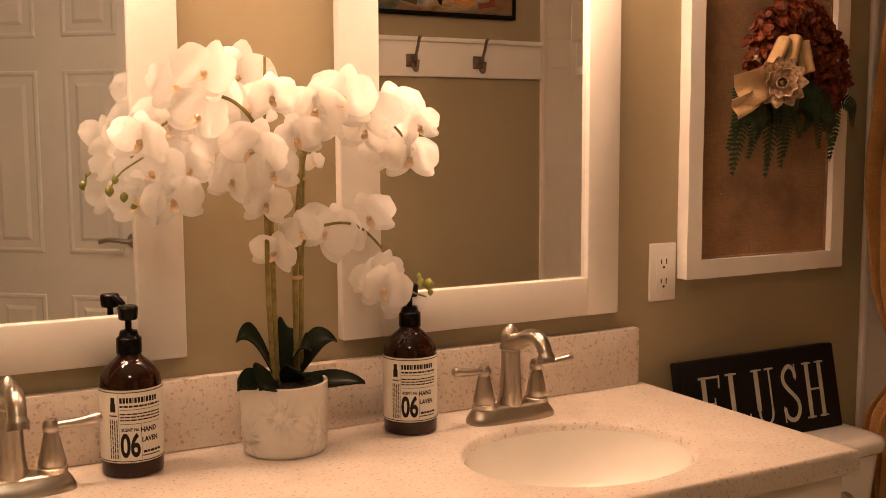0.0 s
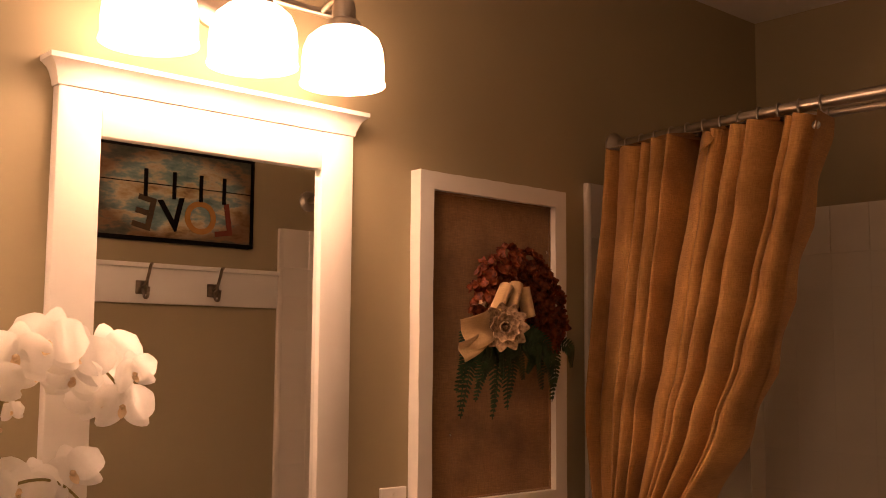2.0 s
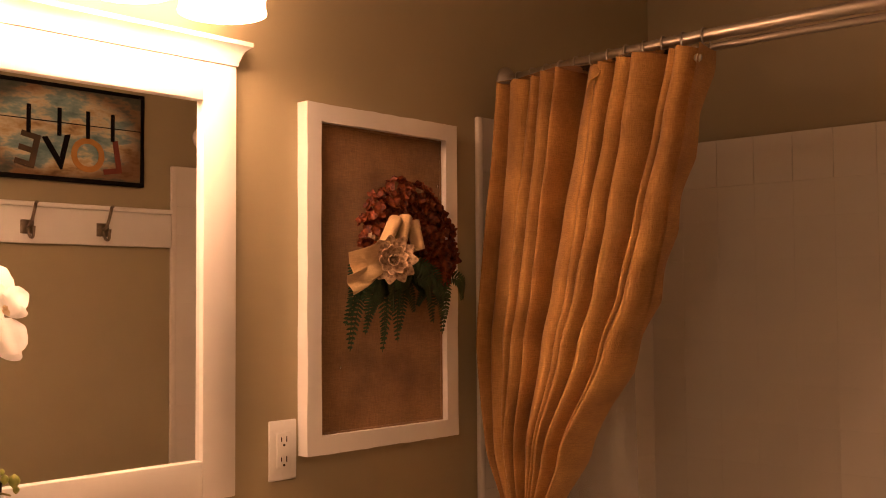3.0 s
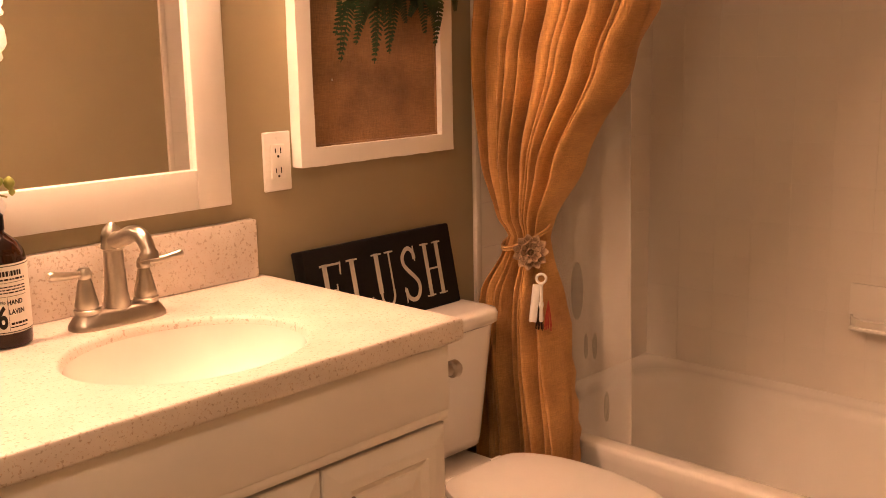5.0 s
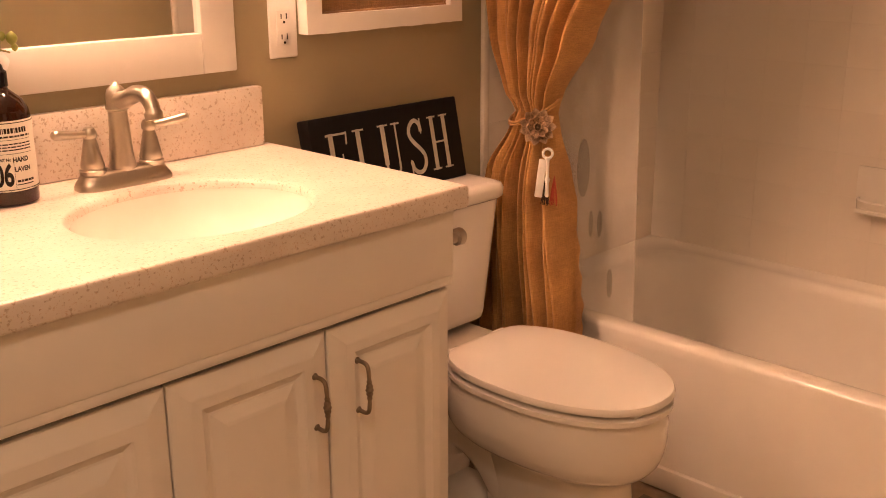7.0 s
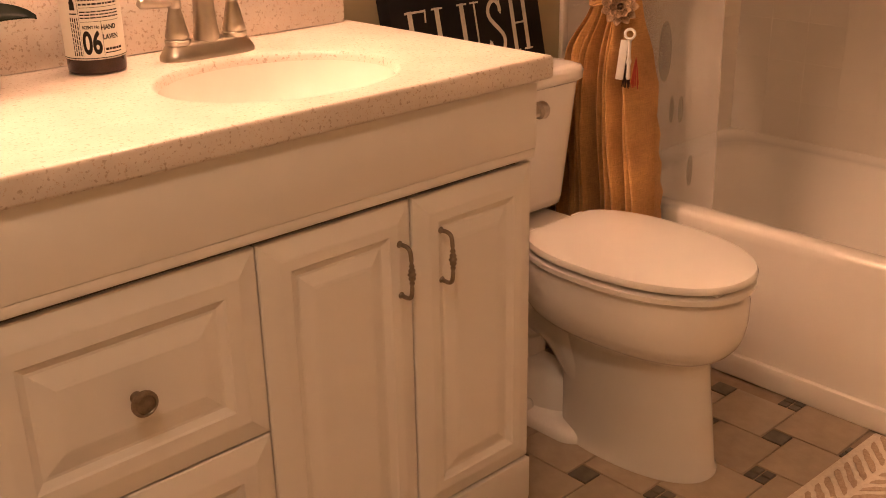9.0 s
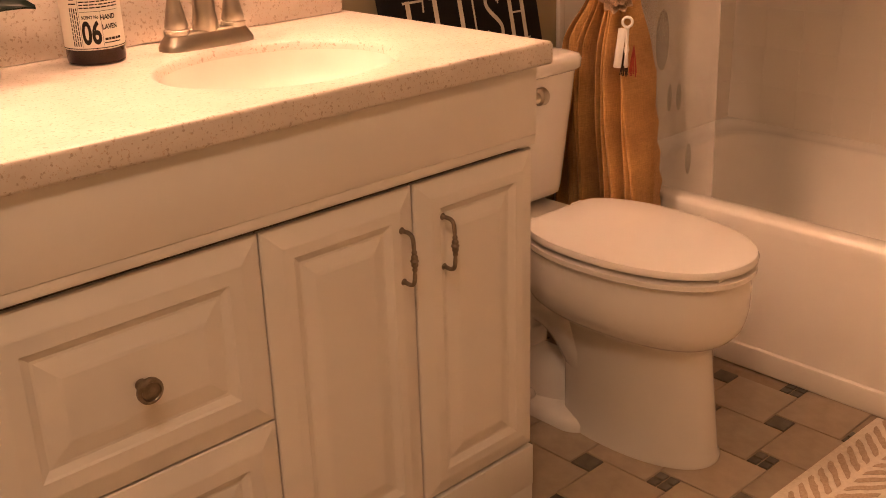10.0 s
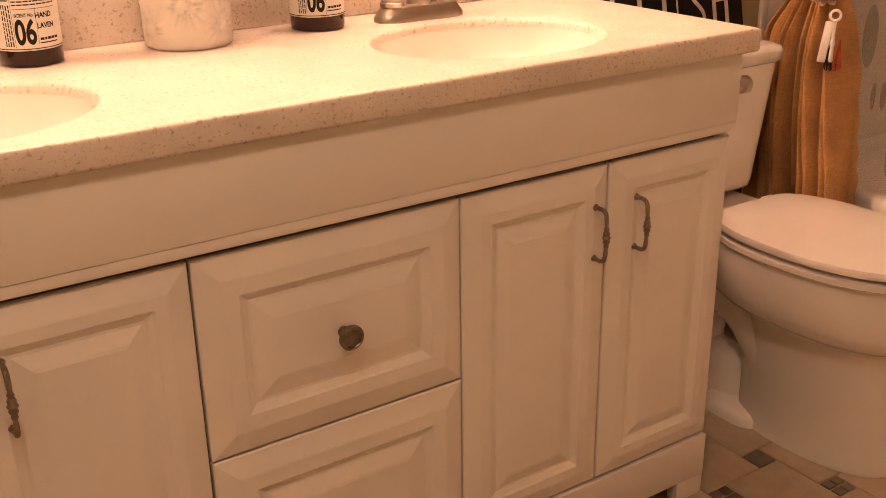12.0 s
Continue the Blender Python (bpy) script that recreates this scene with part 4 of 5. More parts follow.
        return sheet(fn, 12, 12)
    part("ribbon_tail", thicken(band((-0.095, -0.012), (-0.186, -0.050), 0.062, 0.026, -0.058), 0.0014), M_RIBBON, w, smooth=60)
    part("ribbon_tail", thicken(band((-0.120, -0.045), (-0.196, -0.082), 0.036, 0.012, -0.064), 0.0014), M_RIBBON, w, smooth=60)
    aim = Vector((-0.62, -0.78, -0.05)).to_track_quat("Z", "Y").to_matrix().to_4x4()
    cone_flower(w, Matrix.Translation((-0.100, -0.092, -0.030)) @ aim, 0.050)
    return w


wreath()


# ---- bottles ----
def bottle(at, turn, label):
    b = thing("soap_bottle", label, "soap bottle", at, group="amber pump bottles", turn=turn)
    b.scale = (1.03, 1.03, 1.06)
    R = 0.0422
    part("glass_body", lathe([(R - 0.006, 0), (R - 0.001, 0.002), (R, 0.008), (R, 0.122), (R - 0.002, 0.132), (R - 0.009, 0.145), (R - 0.020, 0.154), (0.0165, 0.159), (0.0155, 0.166)], 48), M_AMBER, b, "brown amber glass", smooth=50)
    c = part("pump_collar", lathe([(0.0172, 0.163), (0.0172, 0.183), (0.0135, 0.186), (0.0115, 0.193), (0.004, 0.195)], 32), M_BLACK, b)
    part("pump_stem", lathe([(0.0045, 0.193), (0.0045, 0.214)], 16), M_BLACK, c)
    bm = lathe([(0.0115, 0.208), (0.0130, 0.210), (0.0142, 0.224), (0.0115, 0.227)], 24)
    tube(curve_points([(0.004, 0, 0.220), (0.022, 0, 0.221), (0.038, 0, 0.216)], 8), [0.006, 0.006, 0.0055, 0.0055, 0.005, 0.005, 0.0045, 0.004, 0.004], 12, bm)
    bmesh.ops.rotate(bm, verts=bm.verts, cent=(0, 0, 0), matrix=Matrix.Rotation(radians(80), 3, "Z"))
    part("pump_head", bm, M_BLACK, c)
    # wrapped paper label
    RL = R + 0.0006
    z0, z1 = 0.022, 0.120
    half = 2.3
    lab = part("paper_label", sheet(lambda u, v: Vector((RL * math.sin((u - 0.5) * half * 2), -RL * math.cos((u - 0.5) * half * 2), z0 + (z1 - z0) * v)), 60, 2), M_LABEL, b, "cream paper label with black print")

    def wrap(me):
        for v in me.vertices:
            a = v.co.x / RL
            r = RL + 0.0006 + max(0, -v.co.y)
            v.co = Vector((r * math.sin(a), -r * math.cos(a), z0 + (v.co.z - 0.024) * 1.166))
        return me

    def bar(x0, x1, z, h):
        bm = bmesh.new()
        n = max(2, int((x1 - x0) / 0.004))
        sheet(lambda u, v: Vector((x0 + (x1 - x0) * u, 0, z + h * v)), n, 1, bm)
        me = bpy.data.meshes.new("print_bar")
        bm.to_mesh(me)
        bm.free()
        return me

    def shifted(me, x, z):
        me.transform(Matrix.Translation((x, 0, z)))
        return me
    I = Matrix.Identity(4)
    rnd = random.Random(3)
    bars = [bar(-0.070, 0.070, 0.1050, 0.0010), bar(-0.070, 0.070, 0.0255, 0.0010)]
    # heading of the label as plain bars, and fine print
    x = -0.018
    for wd in (0.0042, 0.0042, 0.004, 0.004, 0.0022, 0.0042, 0.0042, 0.0045, 0.002, 0.0045, 0.0045, 0.004, 0.0042):
        bars.append(bar(x, x + wd - 0.0009, 0.0935, 0.0062))
        x += wd + 0.0002
    for z, h in ((0.0885, 0.0022), (0.0800, 0.0015), (0.0765, 0.0015), (0.0730, 0.0015)):
        x = -0.018
        while x < 0.038:
            wd = rnd.uniform(0.003, 0.008)
            bars.append(bar(x, min(x + wd, 0.040), z, h))
            x += wd + 0.0012
    bars.append(bar(-0.018, 0.040, 0.0855, 0.0005))
    bars.append(bar(-0.018, 0.040, 0.0690, 0.0005))
    bars.append(bar(-0.0200, -0.0196, 0.028, 0.076))
    bars.append(bar(0.0095, 0.0099, 0.028, 0.041))
    for col in range(4):
        z = 0.029
        while z < 0.072:
            h = rnd.uniform(0.003, 0.006)
            bars.append(bar(-0.0335 + 0.0034 * col, -0.0319 + 0.0034 * col, z, h))
            z += h + 0.0012
    x = 0.012
    for wd in (0.005, 0.003, 0.006, 0.004, 0.005):
        bars.append(bar(x, x + wd, 0.0345, 0.0028))
        x += wd + 0.001
    # plain dark mark in place of the maker's badge
    bars += [bar(-0.0320, -0.0240, 0.0830, 0.0100), bar(-0.0310, -0.0250, 0.0930, 0.0070)]
    bars.append(bar(-0.0335, -0.0220, 0.0780, 0.0014))
    bars.append(bar(0.0110, 0.0380, 0.0310, 0.0012))
    part("print", joined([(wrap(m), I) for m in bars], M_INK, "print"), None, lab, smooth=0)
    texts = [("06", 0.0330, -0.0052, 0.0430, 0.0010), ("SCENT No", 0.0050, -0.0050, 0.0625, 0.0002), ("HAND", 0.0080, 0.0205, 0.0615, 0.0003), ("LAVEN", 0.0080, 0.0222, 0.0500, 0.0003)]
    for text, size, x, z, bold in texts:
        me = words(text, size, 0.0, bold)
        if text == "06":
            me.transform(Matrix.Diagonal((0.80, 1, 1.12, 1)))
        me = wrap(shifted(me, x, z))
        me.materials.clear()
        me.materials.append(M_INK)
        part("lettering", me, None, lab, "black printed lettering")
    return b


bottle((-0.518, -0.084, ZC + 0.0003), -21, "amber pump bottle with a cream paper label beside the faucet")
bottle((-0.963, -0.077, ZC + 0.0003), -8, "amber pump bottle with a cream paper label beside the orchid")


# ---- orchid ----
def orchid():
    ox, oy = -0.735, -0.085
    o = thing("potted_orchid", "white moth orchid with three arching sprays in a white ceramic pot", "orchid", (ox, oy, ZC))
    R, H = 0.067, 0.109

    def pot(k, n, r, z):
        a = 2 * math.pi * k / n
        rel = 0.0
        for ca, cz in ((-1.95, 0.066), (-1.05, 0.035), (-2.9, 0.03), (0.1, 0.062), (1.3, 0.04), (2.3, 0.065)):
            da = (a - ca + math.pi) % (2 * math.pi) - math.pi
            dx, dz = da * R, z - cz
            d = math.hypot(dx, dz)
            if d < 0.036 and r > R * 0.95:
                rel += 0.0034 * (math.cos(14 * math.atan2(dz, dx)) if d > 0.008 else 1) * (1 - d / 0.036) ** 0.5
        return Vector(((r + rel) * math.cos(a), (r + rel) * math.sin(a), z))
    n = 180
    prof = [(R * 0.88, 0.0), (R * 0.93, 0.002), (R * 0.965, 0.007)] + [(R * (0.97 + 0.03 * i / 24), 0.01 + (H - 0.014) * i / 24) for i in range(25)] + [(R * 0.995, H - 0.001), (R * 0.975, H), (R * 0.93, H - 0.001), (R * 0.915, H - 0.02)]
    part("pot", loft([[pot(k, n, r, z) for k in range(n)] for r, z in prof]), M_POT, o, "white ceramic pot with embossed sunbursts", smooth=60)
    rnd = random.Random(2)
    part("moss", lathe([(R * 0.91, H - 0.018), (R * 0.9, H - 0.010), (R * 0.6, H - 0.004), (0.003, H - 0.001)], 40), M_SOIL, o, "dark bark and moss")
    # strap leaves
    for ang, ln, wd, rise, lean in ((200, 0.080, 0.036, 0.010, 0.8), (225, 0.075, 0.048, 0.014, 0.9), (350, 0.120, 0.034, -0.006, -0.6), (12, 0.090, 0.030, 0.060, -0.9), (170, 0.062, 0.032, 0.078, 0.9), (285, 0.050, 0.050, 0.022, 0.4), (60, 0.030, 0.026, 0.082, -1.0), (310, 0.040, 0.032, 0.062, -0.8)):
        a = radians(ang)
        dirv = Vector((math.cos(a), math.sin(a), 0))
        side = Vector((-math.sin(a), math.cos(a), 0))

        def leaf(u, v):
            t = v
            w_ = wd * math.sin(math.pi * (0.10 + 0.90 * t) ** 1.1) ** 0.6
            s = (u - 0.5)
            zz = H - 0.012 + rise * math.sin(1.9 * t) + 0.012 * t - 0.05 * max(0, t - 0.6) ** 1.5 + 0.006 * abs(s * 2) ** 1.5 - lean * w_ * s
            return dirv * (0.008 + ln * t) + side * (w_ * s) + Vector((0, 0, zz))
        part("leaf", thicken(sheet(leaf, 8, 14), 0.0022), M_OLEAF, o, smooth=60)
    # stems and cane
    def local(x, y, z):
        return (x - ox, y - oy, z - ZC)
    stem_a = curve_points([local(-0.751, -0.090, 0.939), local(-0.760, -0.095, 1.099), local(-0.763, -0.100, 1.249), local(-0.781, -0.115, 1.356), local(-0.842, -0.120, 1.398), local(-0.916, -0.115, 1.355), local(-0.958, -0.110, 1.312)], 50)
    part("stem", tube(stem_a, [0.0042 - 0.0025 * i / 50 for i in range(51)], 10), M_STEM, o)
    stem_b = curve_points([local(-0.712, -0.085, 0.939), local(-0.713, -0.085, 1.132), local(-0.701, -0.090, 1.292), local(-0.675, -0.100, 1.367), local(-0.598, -0.120, 1.383), local(-0.531, -0.120, 1.324), local(-0.500, -0.115, 1.287)], 50)
    part("stem", tube(stem_b, [0.0048 - 0.003 * i / 50 for i in range(51)], 10), M_STEM, o)
    stem_c = curve_points([local(-0.715, -0.085, 1.132), local(-0.694, -0.105, 1.196), local(-0.630, -0.120, 1.206), local(-0.573, -0.125, 1.153), local(-0.537, -0.120, 1.100), local(-0.504, -0.115, 1.084)], 36)
    part("stem", tube(stem_c, [0.0026 - 0.0012 * i / 36 for i in range(37)], 8), M_STEM, o)
    part("cane", tube([local(-0.744, -0.082, 0.950), local(-0.749, -0.082, 1.228)], 0.0042, 8), M_STEM, o, "support cane")
    part("cane", tube([local(-0.705, -0.078, 0.950), local(-0.696, -0.080, 1.314)], 0.0040, 8), M_STEM, o, "support cane")
    part("cane", tube([local(-0.764, -0.108, 1.334), local(-0.762, -0.108, 1.456)], 0.0022, 6), M_STEM, o)
    for z, x in ((1.126, -0.710), (1.276, -0.700)):
        part("raffia_tie", lathe([(0.0085, -0.003), (0.010, 0), (0.0085, 0.003)], 14, m=Matrix.Translation(local(x, -0.082, z))), M_RIBBON, o)

    # one flower, shared: three sepals, two broad petals, lip
    def blossom(variant):
        r2 = random.Random(variant)
        bm = bmesh.new()
        for ang, ln, wd, cup in ((90, 0.96, 0.66, 0.10), (215, 0.92, 0.60, 0.16), (325, 0.92, 0.60, 0.16)):
            p = petal_mesh(ln, wd, cup + r2.uniform(-0.05, 0.12), 8, 6, 0.6)
            add_mesh(bm, p, Matrix.Rotation(radians(ang + r2.uniform(-6, 6)), 4, "Z") @ Matrix.Rotation(radians(r2.uniform(-4, 10)), 4, "Y"))
            p.free()
        for ang in (18, 162):
            p = petal_mesh(1.0, 1.15, 0.10 + r2.uniform(-0.05, 0.12), 8, 8, 0.42)
            for v in p.verts:
                v.co.z += 0.05 + 0.04 * math.sin(v.co.y * 8 + variant * 1.7) * v.co.x ** 2 + 0.04 * math.sin(v.co.x * 9 + variant)
                v.co.x *= 1 + 0.025 * math.sin(v.co.y * 11 + variant * 2.3)
            add_mesh(bm, p, Matrix.Rotation(radians(ang + r2.uniform(-7, 7)), 4, "Z") @ Matrix.Rotation(radians(-r2.uniform(2, 14)), 4, "Y"))
            p.free()
        me = finish(bm, "blossom", M_PETAL, 70)
        lp = bmesh.new()
        for ang, ln, wd, tilt in ((270, 0.42, 0.26, -35), (225, 0.24, 0.2, -60), (315, 0.24, 0.2, -60)):
            p = petal_mesh(ln, wd, 0.10, 5, 4, 0.6)
            add_mesh(lp, p, Matrix.Translation((0, 0, 0.04)) @ Matrix.Rotation(radians(ang), 4, "Z") @ Matrix.Rotation(radians(tilt), 4, "Y"))
            p.free()
        lathe([(0.01, 0.04), (0.06, 0.08), (0.07, 0.14), (0.03, 0.2)], 8, bm=lp, m=Matrix.Translation((0, 0.03, 0)))
        return me, finish(lp, "lip", M_LIP, 60)
    kinds = [blossom(k) for k in range(6)]
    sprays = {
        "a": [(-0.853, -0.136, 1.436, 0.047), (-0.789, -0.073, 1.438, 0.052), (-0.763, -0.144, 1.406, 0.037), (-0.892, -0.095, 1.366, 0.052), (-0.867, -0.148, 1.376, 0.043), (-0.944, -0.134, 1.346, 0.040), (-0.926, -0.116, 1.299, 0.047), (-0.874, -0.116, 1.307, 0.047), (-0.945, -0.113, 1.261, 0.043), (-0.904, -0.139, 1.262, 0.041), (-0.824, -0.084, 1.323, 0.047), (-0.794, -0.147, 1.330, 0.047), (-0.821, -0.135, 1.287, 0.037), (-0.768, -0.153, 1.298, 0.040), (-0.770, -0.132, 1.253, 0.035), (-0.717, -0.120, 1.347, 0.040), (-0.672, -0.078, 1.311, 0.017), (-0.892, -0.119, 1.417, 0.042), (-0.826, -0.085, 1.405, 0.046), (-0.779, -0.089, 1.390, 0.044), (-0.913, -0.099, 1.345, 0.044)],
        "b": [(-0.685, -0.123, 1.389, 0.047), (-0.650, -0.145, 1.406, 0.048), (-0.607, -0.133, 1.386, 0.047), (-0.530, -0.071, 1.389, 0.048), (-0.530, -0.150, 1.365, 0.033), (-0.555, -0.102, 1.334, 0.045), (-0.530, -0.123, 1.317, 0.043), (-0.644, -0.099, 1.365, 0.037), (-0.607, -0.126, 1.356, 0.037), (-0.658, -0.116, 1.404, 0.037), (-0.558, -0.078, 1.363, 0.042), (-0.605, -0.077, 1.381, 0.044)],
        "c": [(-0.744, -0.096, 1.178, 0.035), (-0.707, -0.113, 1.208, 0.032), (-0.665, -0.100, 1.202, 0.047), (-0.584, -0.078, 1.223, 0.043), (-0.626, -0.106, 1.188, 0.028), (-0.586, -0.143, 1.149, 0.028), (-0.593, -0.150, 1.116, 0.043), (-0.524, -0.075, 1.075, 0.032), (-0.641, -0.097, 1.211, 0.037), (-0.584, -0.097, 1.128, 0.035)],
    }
    rnd = random.Random(8)
    i = 0
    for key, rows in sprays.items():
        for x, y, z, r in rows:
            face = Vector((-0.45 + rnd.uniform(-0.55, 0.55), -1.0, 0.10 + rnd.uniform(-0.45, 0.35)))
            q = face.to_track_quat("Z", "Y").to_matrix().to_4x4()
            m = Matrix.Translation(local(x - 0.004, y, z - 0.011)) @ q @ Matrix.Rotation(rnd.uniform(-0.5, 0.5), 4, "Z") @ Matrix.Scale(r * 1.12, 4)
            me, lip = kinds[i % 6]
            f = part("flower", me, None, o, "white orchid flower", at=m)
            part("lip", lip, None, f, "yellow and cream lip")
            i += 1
    buds = [(-0.970, 1.258, 0.006), (-0.957, 1.244, 0.005), (-0.981, 1.282, 0.005), (-0.989, 1.267, 0.0065), (-0.500, 1.290, 0.005), (-0.486, 1.303, 0.004), (-0.513, 1.108, 0.006), (-0.499, 1.104, 0.0085), (-0.496, 1.091, 0.005), (-0.517, 1.119, 0.004)]
    for x, z, r in buds:
        part("bud", lathe([(r * 0.2, -r * 1.2), (r * 0.8, -r * 0.6), (r, 0), (r * 0.75, r * 0.7), (r * 0.1, r * 1.2)], 12, m=Matrix.Translation(local(x, -0.115, z))), M_BUD, o, "small green bud")
    tw = curve_points([local(-0.942, -0.115, 1.312), local(-0.968, -0.118, 1.296), local(-0.981, -0.115, 1.282), local(-0.989, -0.115, 1.267)], 12)
    part("twig", tube(tw, 0.0014, 6), M_BUD, o)
    return o


orchid()


# ---- toilet ----
TLX = 0.338


def egg(w, yb, yf, z, n=72):
    """Outline: straight back at yb, rounded front at yf (towards -y), half width w."""
    out = []
    yc = yb - (yb - yf) * 0.42
    for k in range(n):
        a = 2 * math.pi * k / n
        c, s = math.cos(a), math.sin(a)
        if s >= 0:
            e = 0.20
            out.append(Vector((w * math.copysign(abs(c) ** e, c) * (1 - 0.24 * s ** 1.5), yc + (yb - yc) * abs(s) ** 0.62, z)))
        else:
            out.append(Vector((w * math.copysign(abs(c) ** 0.90, c), yc - (yc - yf) * abs(s) ** 0.92, z)))
    return out


def toilet():
    t = thing("toilet", "white two-piece toilet with an elongated bowl and closed lid", "toilet", (TLX, 0, 0))
    # tank
    def rr(hw, y0, y1, z, r=0.035, n=8):
        out = []
        for cx, cy, a0 in ((hw - r, y1 - r, 0), (-hw + r, y1 - r, 90), (-hw + r, y0 + r, 180), (hw - r, y0 + r, 270)):
            for k in range(n + 1):
                a = radians(a0 + 90 * k / n)
                out.append(Vector((cx + r * math.cos(a), cy + r * math.sin(a), z)))
        return out
    part("tank", loft([rr(0.146, -0.150, -0.016, 0.412, 0.03), rr(0.154, -0.160, -0.014, 0.420, 0.03), rr(0.159, -0.163, -0.012, 0.435), rr(0.187, -0.176, -0.008, 0.692)]), M_PORC, t, smooth=50)
    part("tank_lid", loft([rr(0.190, -0.178, -0.006, 0.690), rr(0.196, -0.184, -0.004, 0.696), rr(0.197, -0.185, -0.004, 0.714), rr(0.193, -0.181, -0.006, 0.723), rr(0.180, -0.168, -0.012, 0.727)]), M_PORC, t, smooth=50)
    rings = [egg(0.098, -0.335, -0.672, 0.0), egg(0.098, -0.335, -0.672, 0.008), egg(0.094, -0.335, -0.667, 0.016), egg(0.090, -0.335, -0.660, 0.10), egg(0.085, -0.335, -0.652, 0.18), egg(0.083, -0.33, -0.648, 0.238), egg(0.086, -0.32, -0.651, 0.250), egg(0.104, -0.31, -0.668, 0.261), egg(0.126, -0.29, -0.687, 0.274), egg(0.142, -0.275, -0.699, 0.290), egg(0.151, -0.266, -0.705, 0.308), egg(0.155, -0.262, -0.709, 0.335), egg(0.156, -0.262, -0.709, 0.375), egg(0.150, -0.260, -0.702, 0.399)]
    rings = [[p + Vector((0.012 * max(0, 1 - p.z / 0.25), 0, 0)) for p in ring] for ring in rings]
    part("bowl", loft(rings), M_PORC, t, smooth=60)
    part("bowl_deck", loft([rr(0.085, -0.33, -0.03, 0.30), rr(0.115, -0.33, -0.02, 0.35), rr(0.132, -0.33, -0.015, 0.385), rr(0.128, -0.33, -0.018, 0.398)]), M_PORC, t, smooth=50)
    # trapway: out of the bowl's back, over and down to the floor
    part("trapway", tube(curve_points([(0, -0.41, 0.14), (0, -0.335, 0.225), (0, -0.245, 0.255), (0, -0.165, 0.20), (0, -0.145, 0.10), (0, -0.145, 0.02)], 30), [0.076] * 31, 24), M_PORC, t, smooth=60)
    hump = [egg(w, yb, yf, z) for w, yb, yf, z in ((0.066, -0.14, -0.352, 0.020), (0.064, -0.142, -0.348, 0.050), (0.056, -0.15, -0.336, 0.080), (0.042, -0.16, -0.312, 0.102), (0.020, -0.19, -0.270, 0.113))]
    part("trapway_hump", loft(hump), M_PORC, t, smooth=70)
    part("rear_foot", loft([rr(0.100, -0.42, -0.10, 0.0, 0.05), rr(0.100, -0.42, -0.10, 0.012, 0.05), rr(0.092, -0.41, -0.108, 0.024, 0.05), rr(0.075, -0.40, -0.12, 0.029, 0.05)]), M_PORC, t, smooth=50)
    for s in (-1, 1):
        part("bolt_cap", lathe([(0.014, 0.020), (0.0145, 0.030), (0.012, 0.038), (0.007, 0.042), (0.001, 0.043)], 20, m=Matrix.Translation((s * 0.076, -0.262, 0.004))), M_PORC, t)
    part("seat", loft([egg(0.153, -0.272, -0.708, 0.401), egg(0.160, -0.270, -0.716, 0.405), egg(0.160, -0.270, -0.716, 0.415), egg(0.150, -0.277, -0.704, 0.419)]), M_SEAT, t, smooth=50)
    part("lid", loft([egg(0.149, -0.277, -0.704, 0.4235), egg(0.160, -0.272, -0.717, 0.427), egg(0.161, -0.271, -0.718, 0.433), egg(0.158, -0.274, -0.714, 0.440), egg(0.140, -0.287, -0.690, 0.4435), egg(0.070, -0.360, -0.585, 0.4450)]), M_SEAT, t, smooth=50)
    for s in (-1, 1):
        part("bumper", boxed(s * 0.05 - 0.012, -0.699, 0.418, s * 0.05 + 0.012, -0.687, 0.4245, bevel=0.002), M_SEAT, t)
        part("hinge", boxed(s * 0.07 - 0.018, -0.279, 0.395, s * 0.07 + 0.018, -0.259, 0.437, bevel=0.006), M_SEAT, t)
    return t


M_SEAT = mottled("toilet_seat_plastic", (0.85, 0.82, 0.77), (0.88, 0.85, 0.80), 4, 0.15, 40, 0.01, coat=0.3)
toilet()


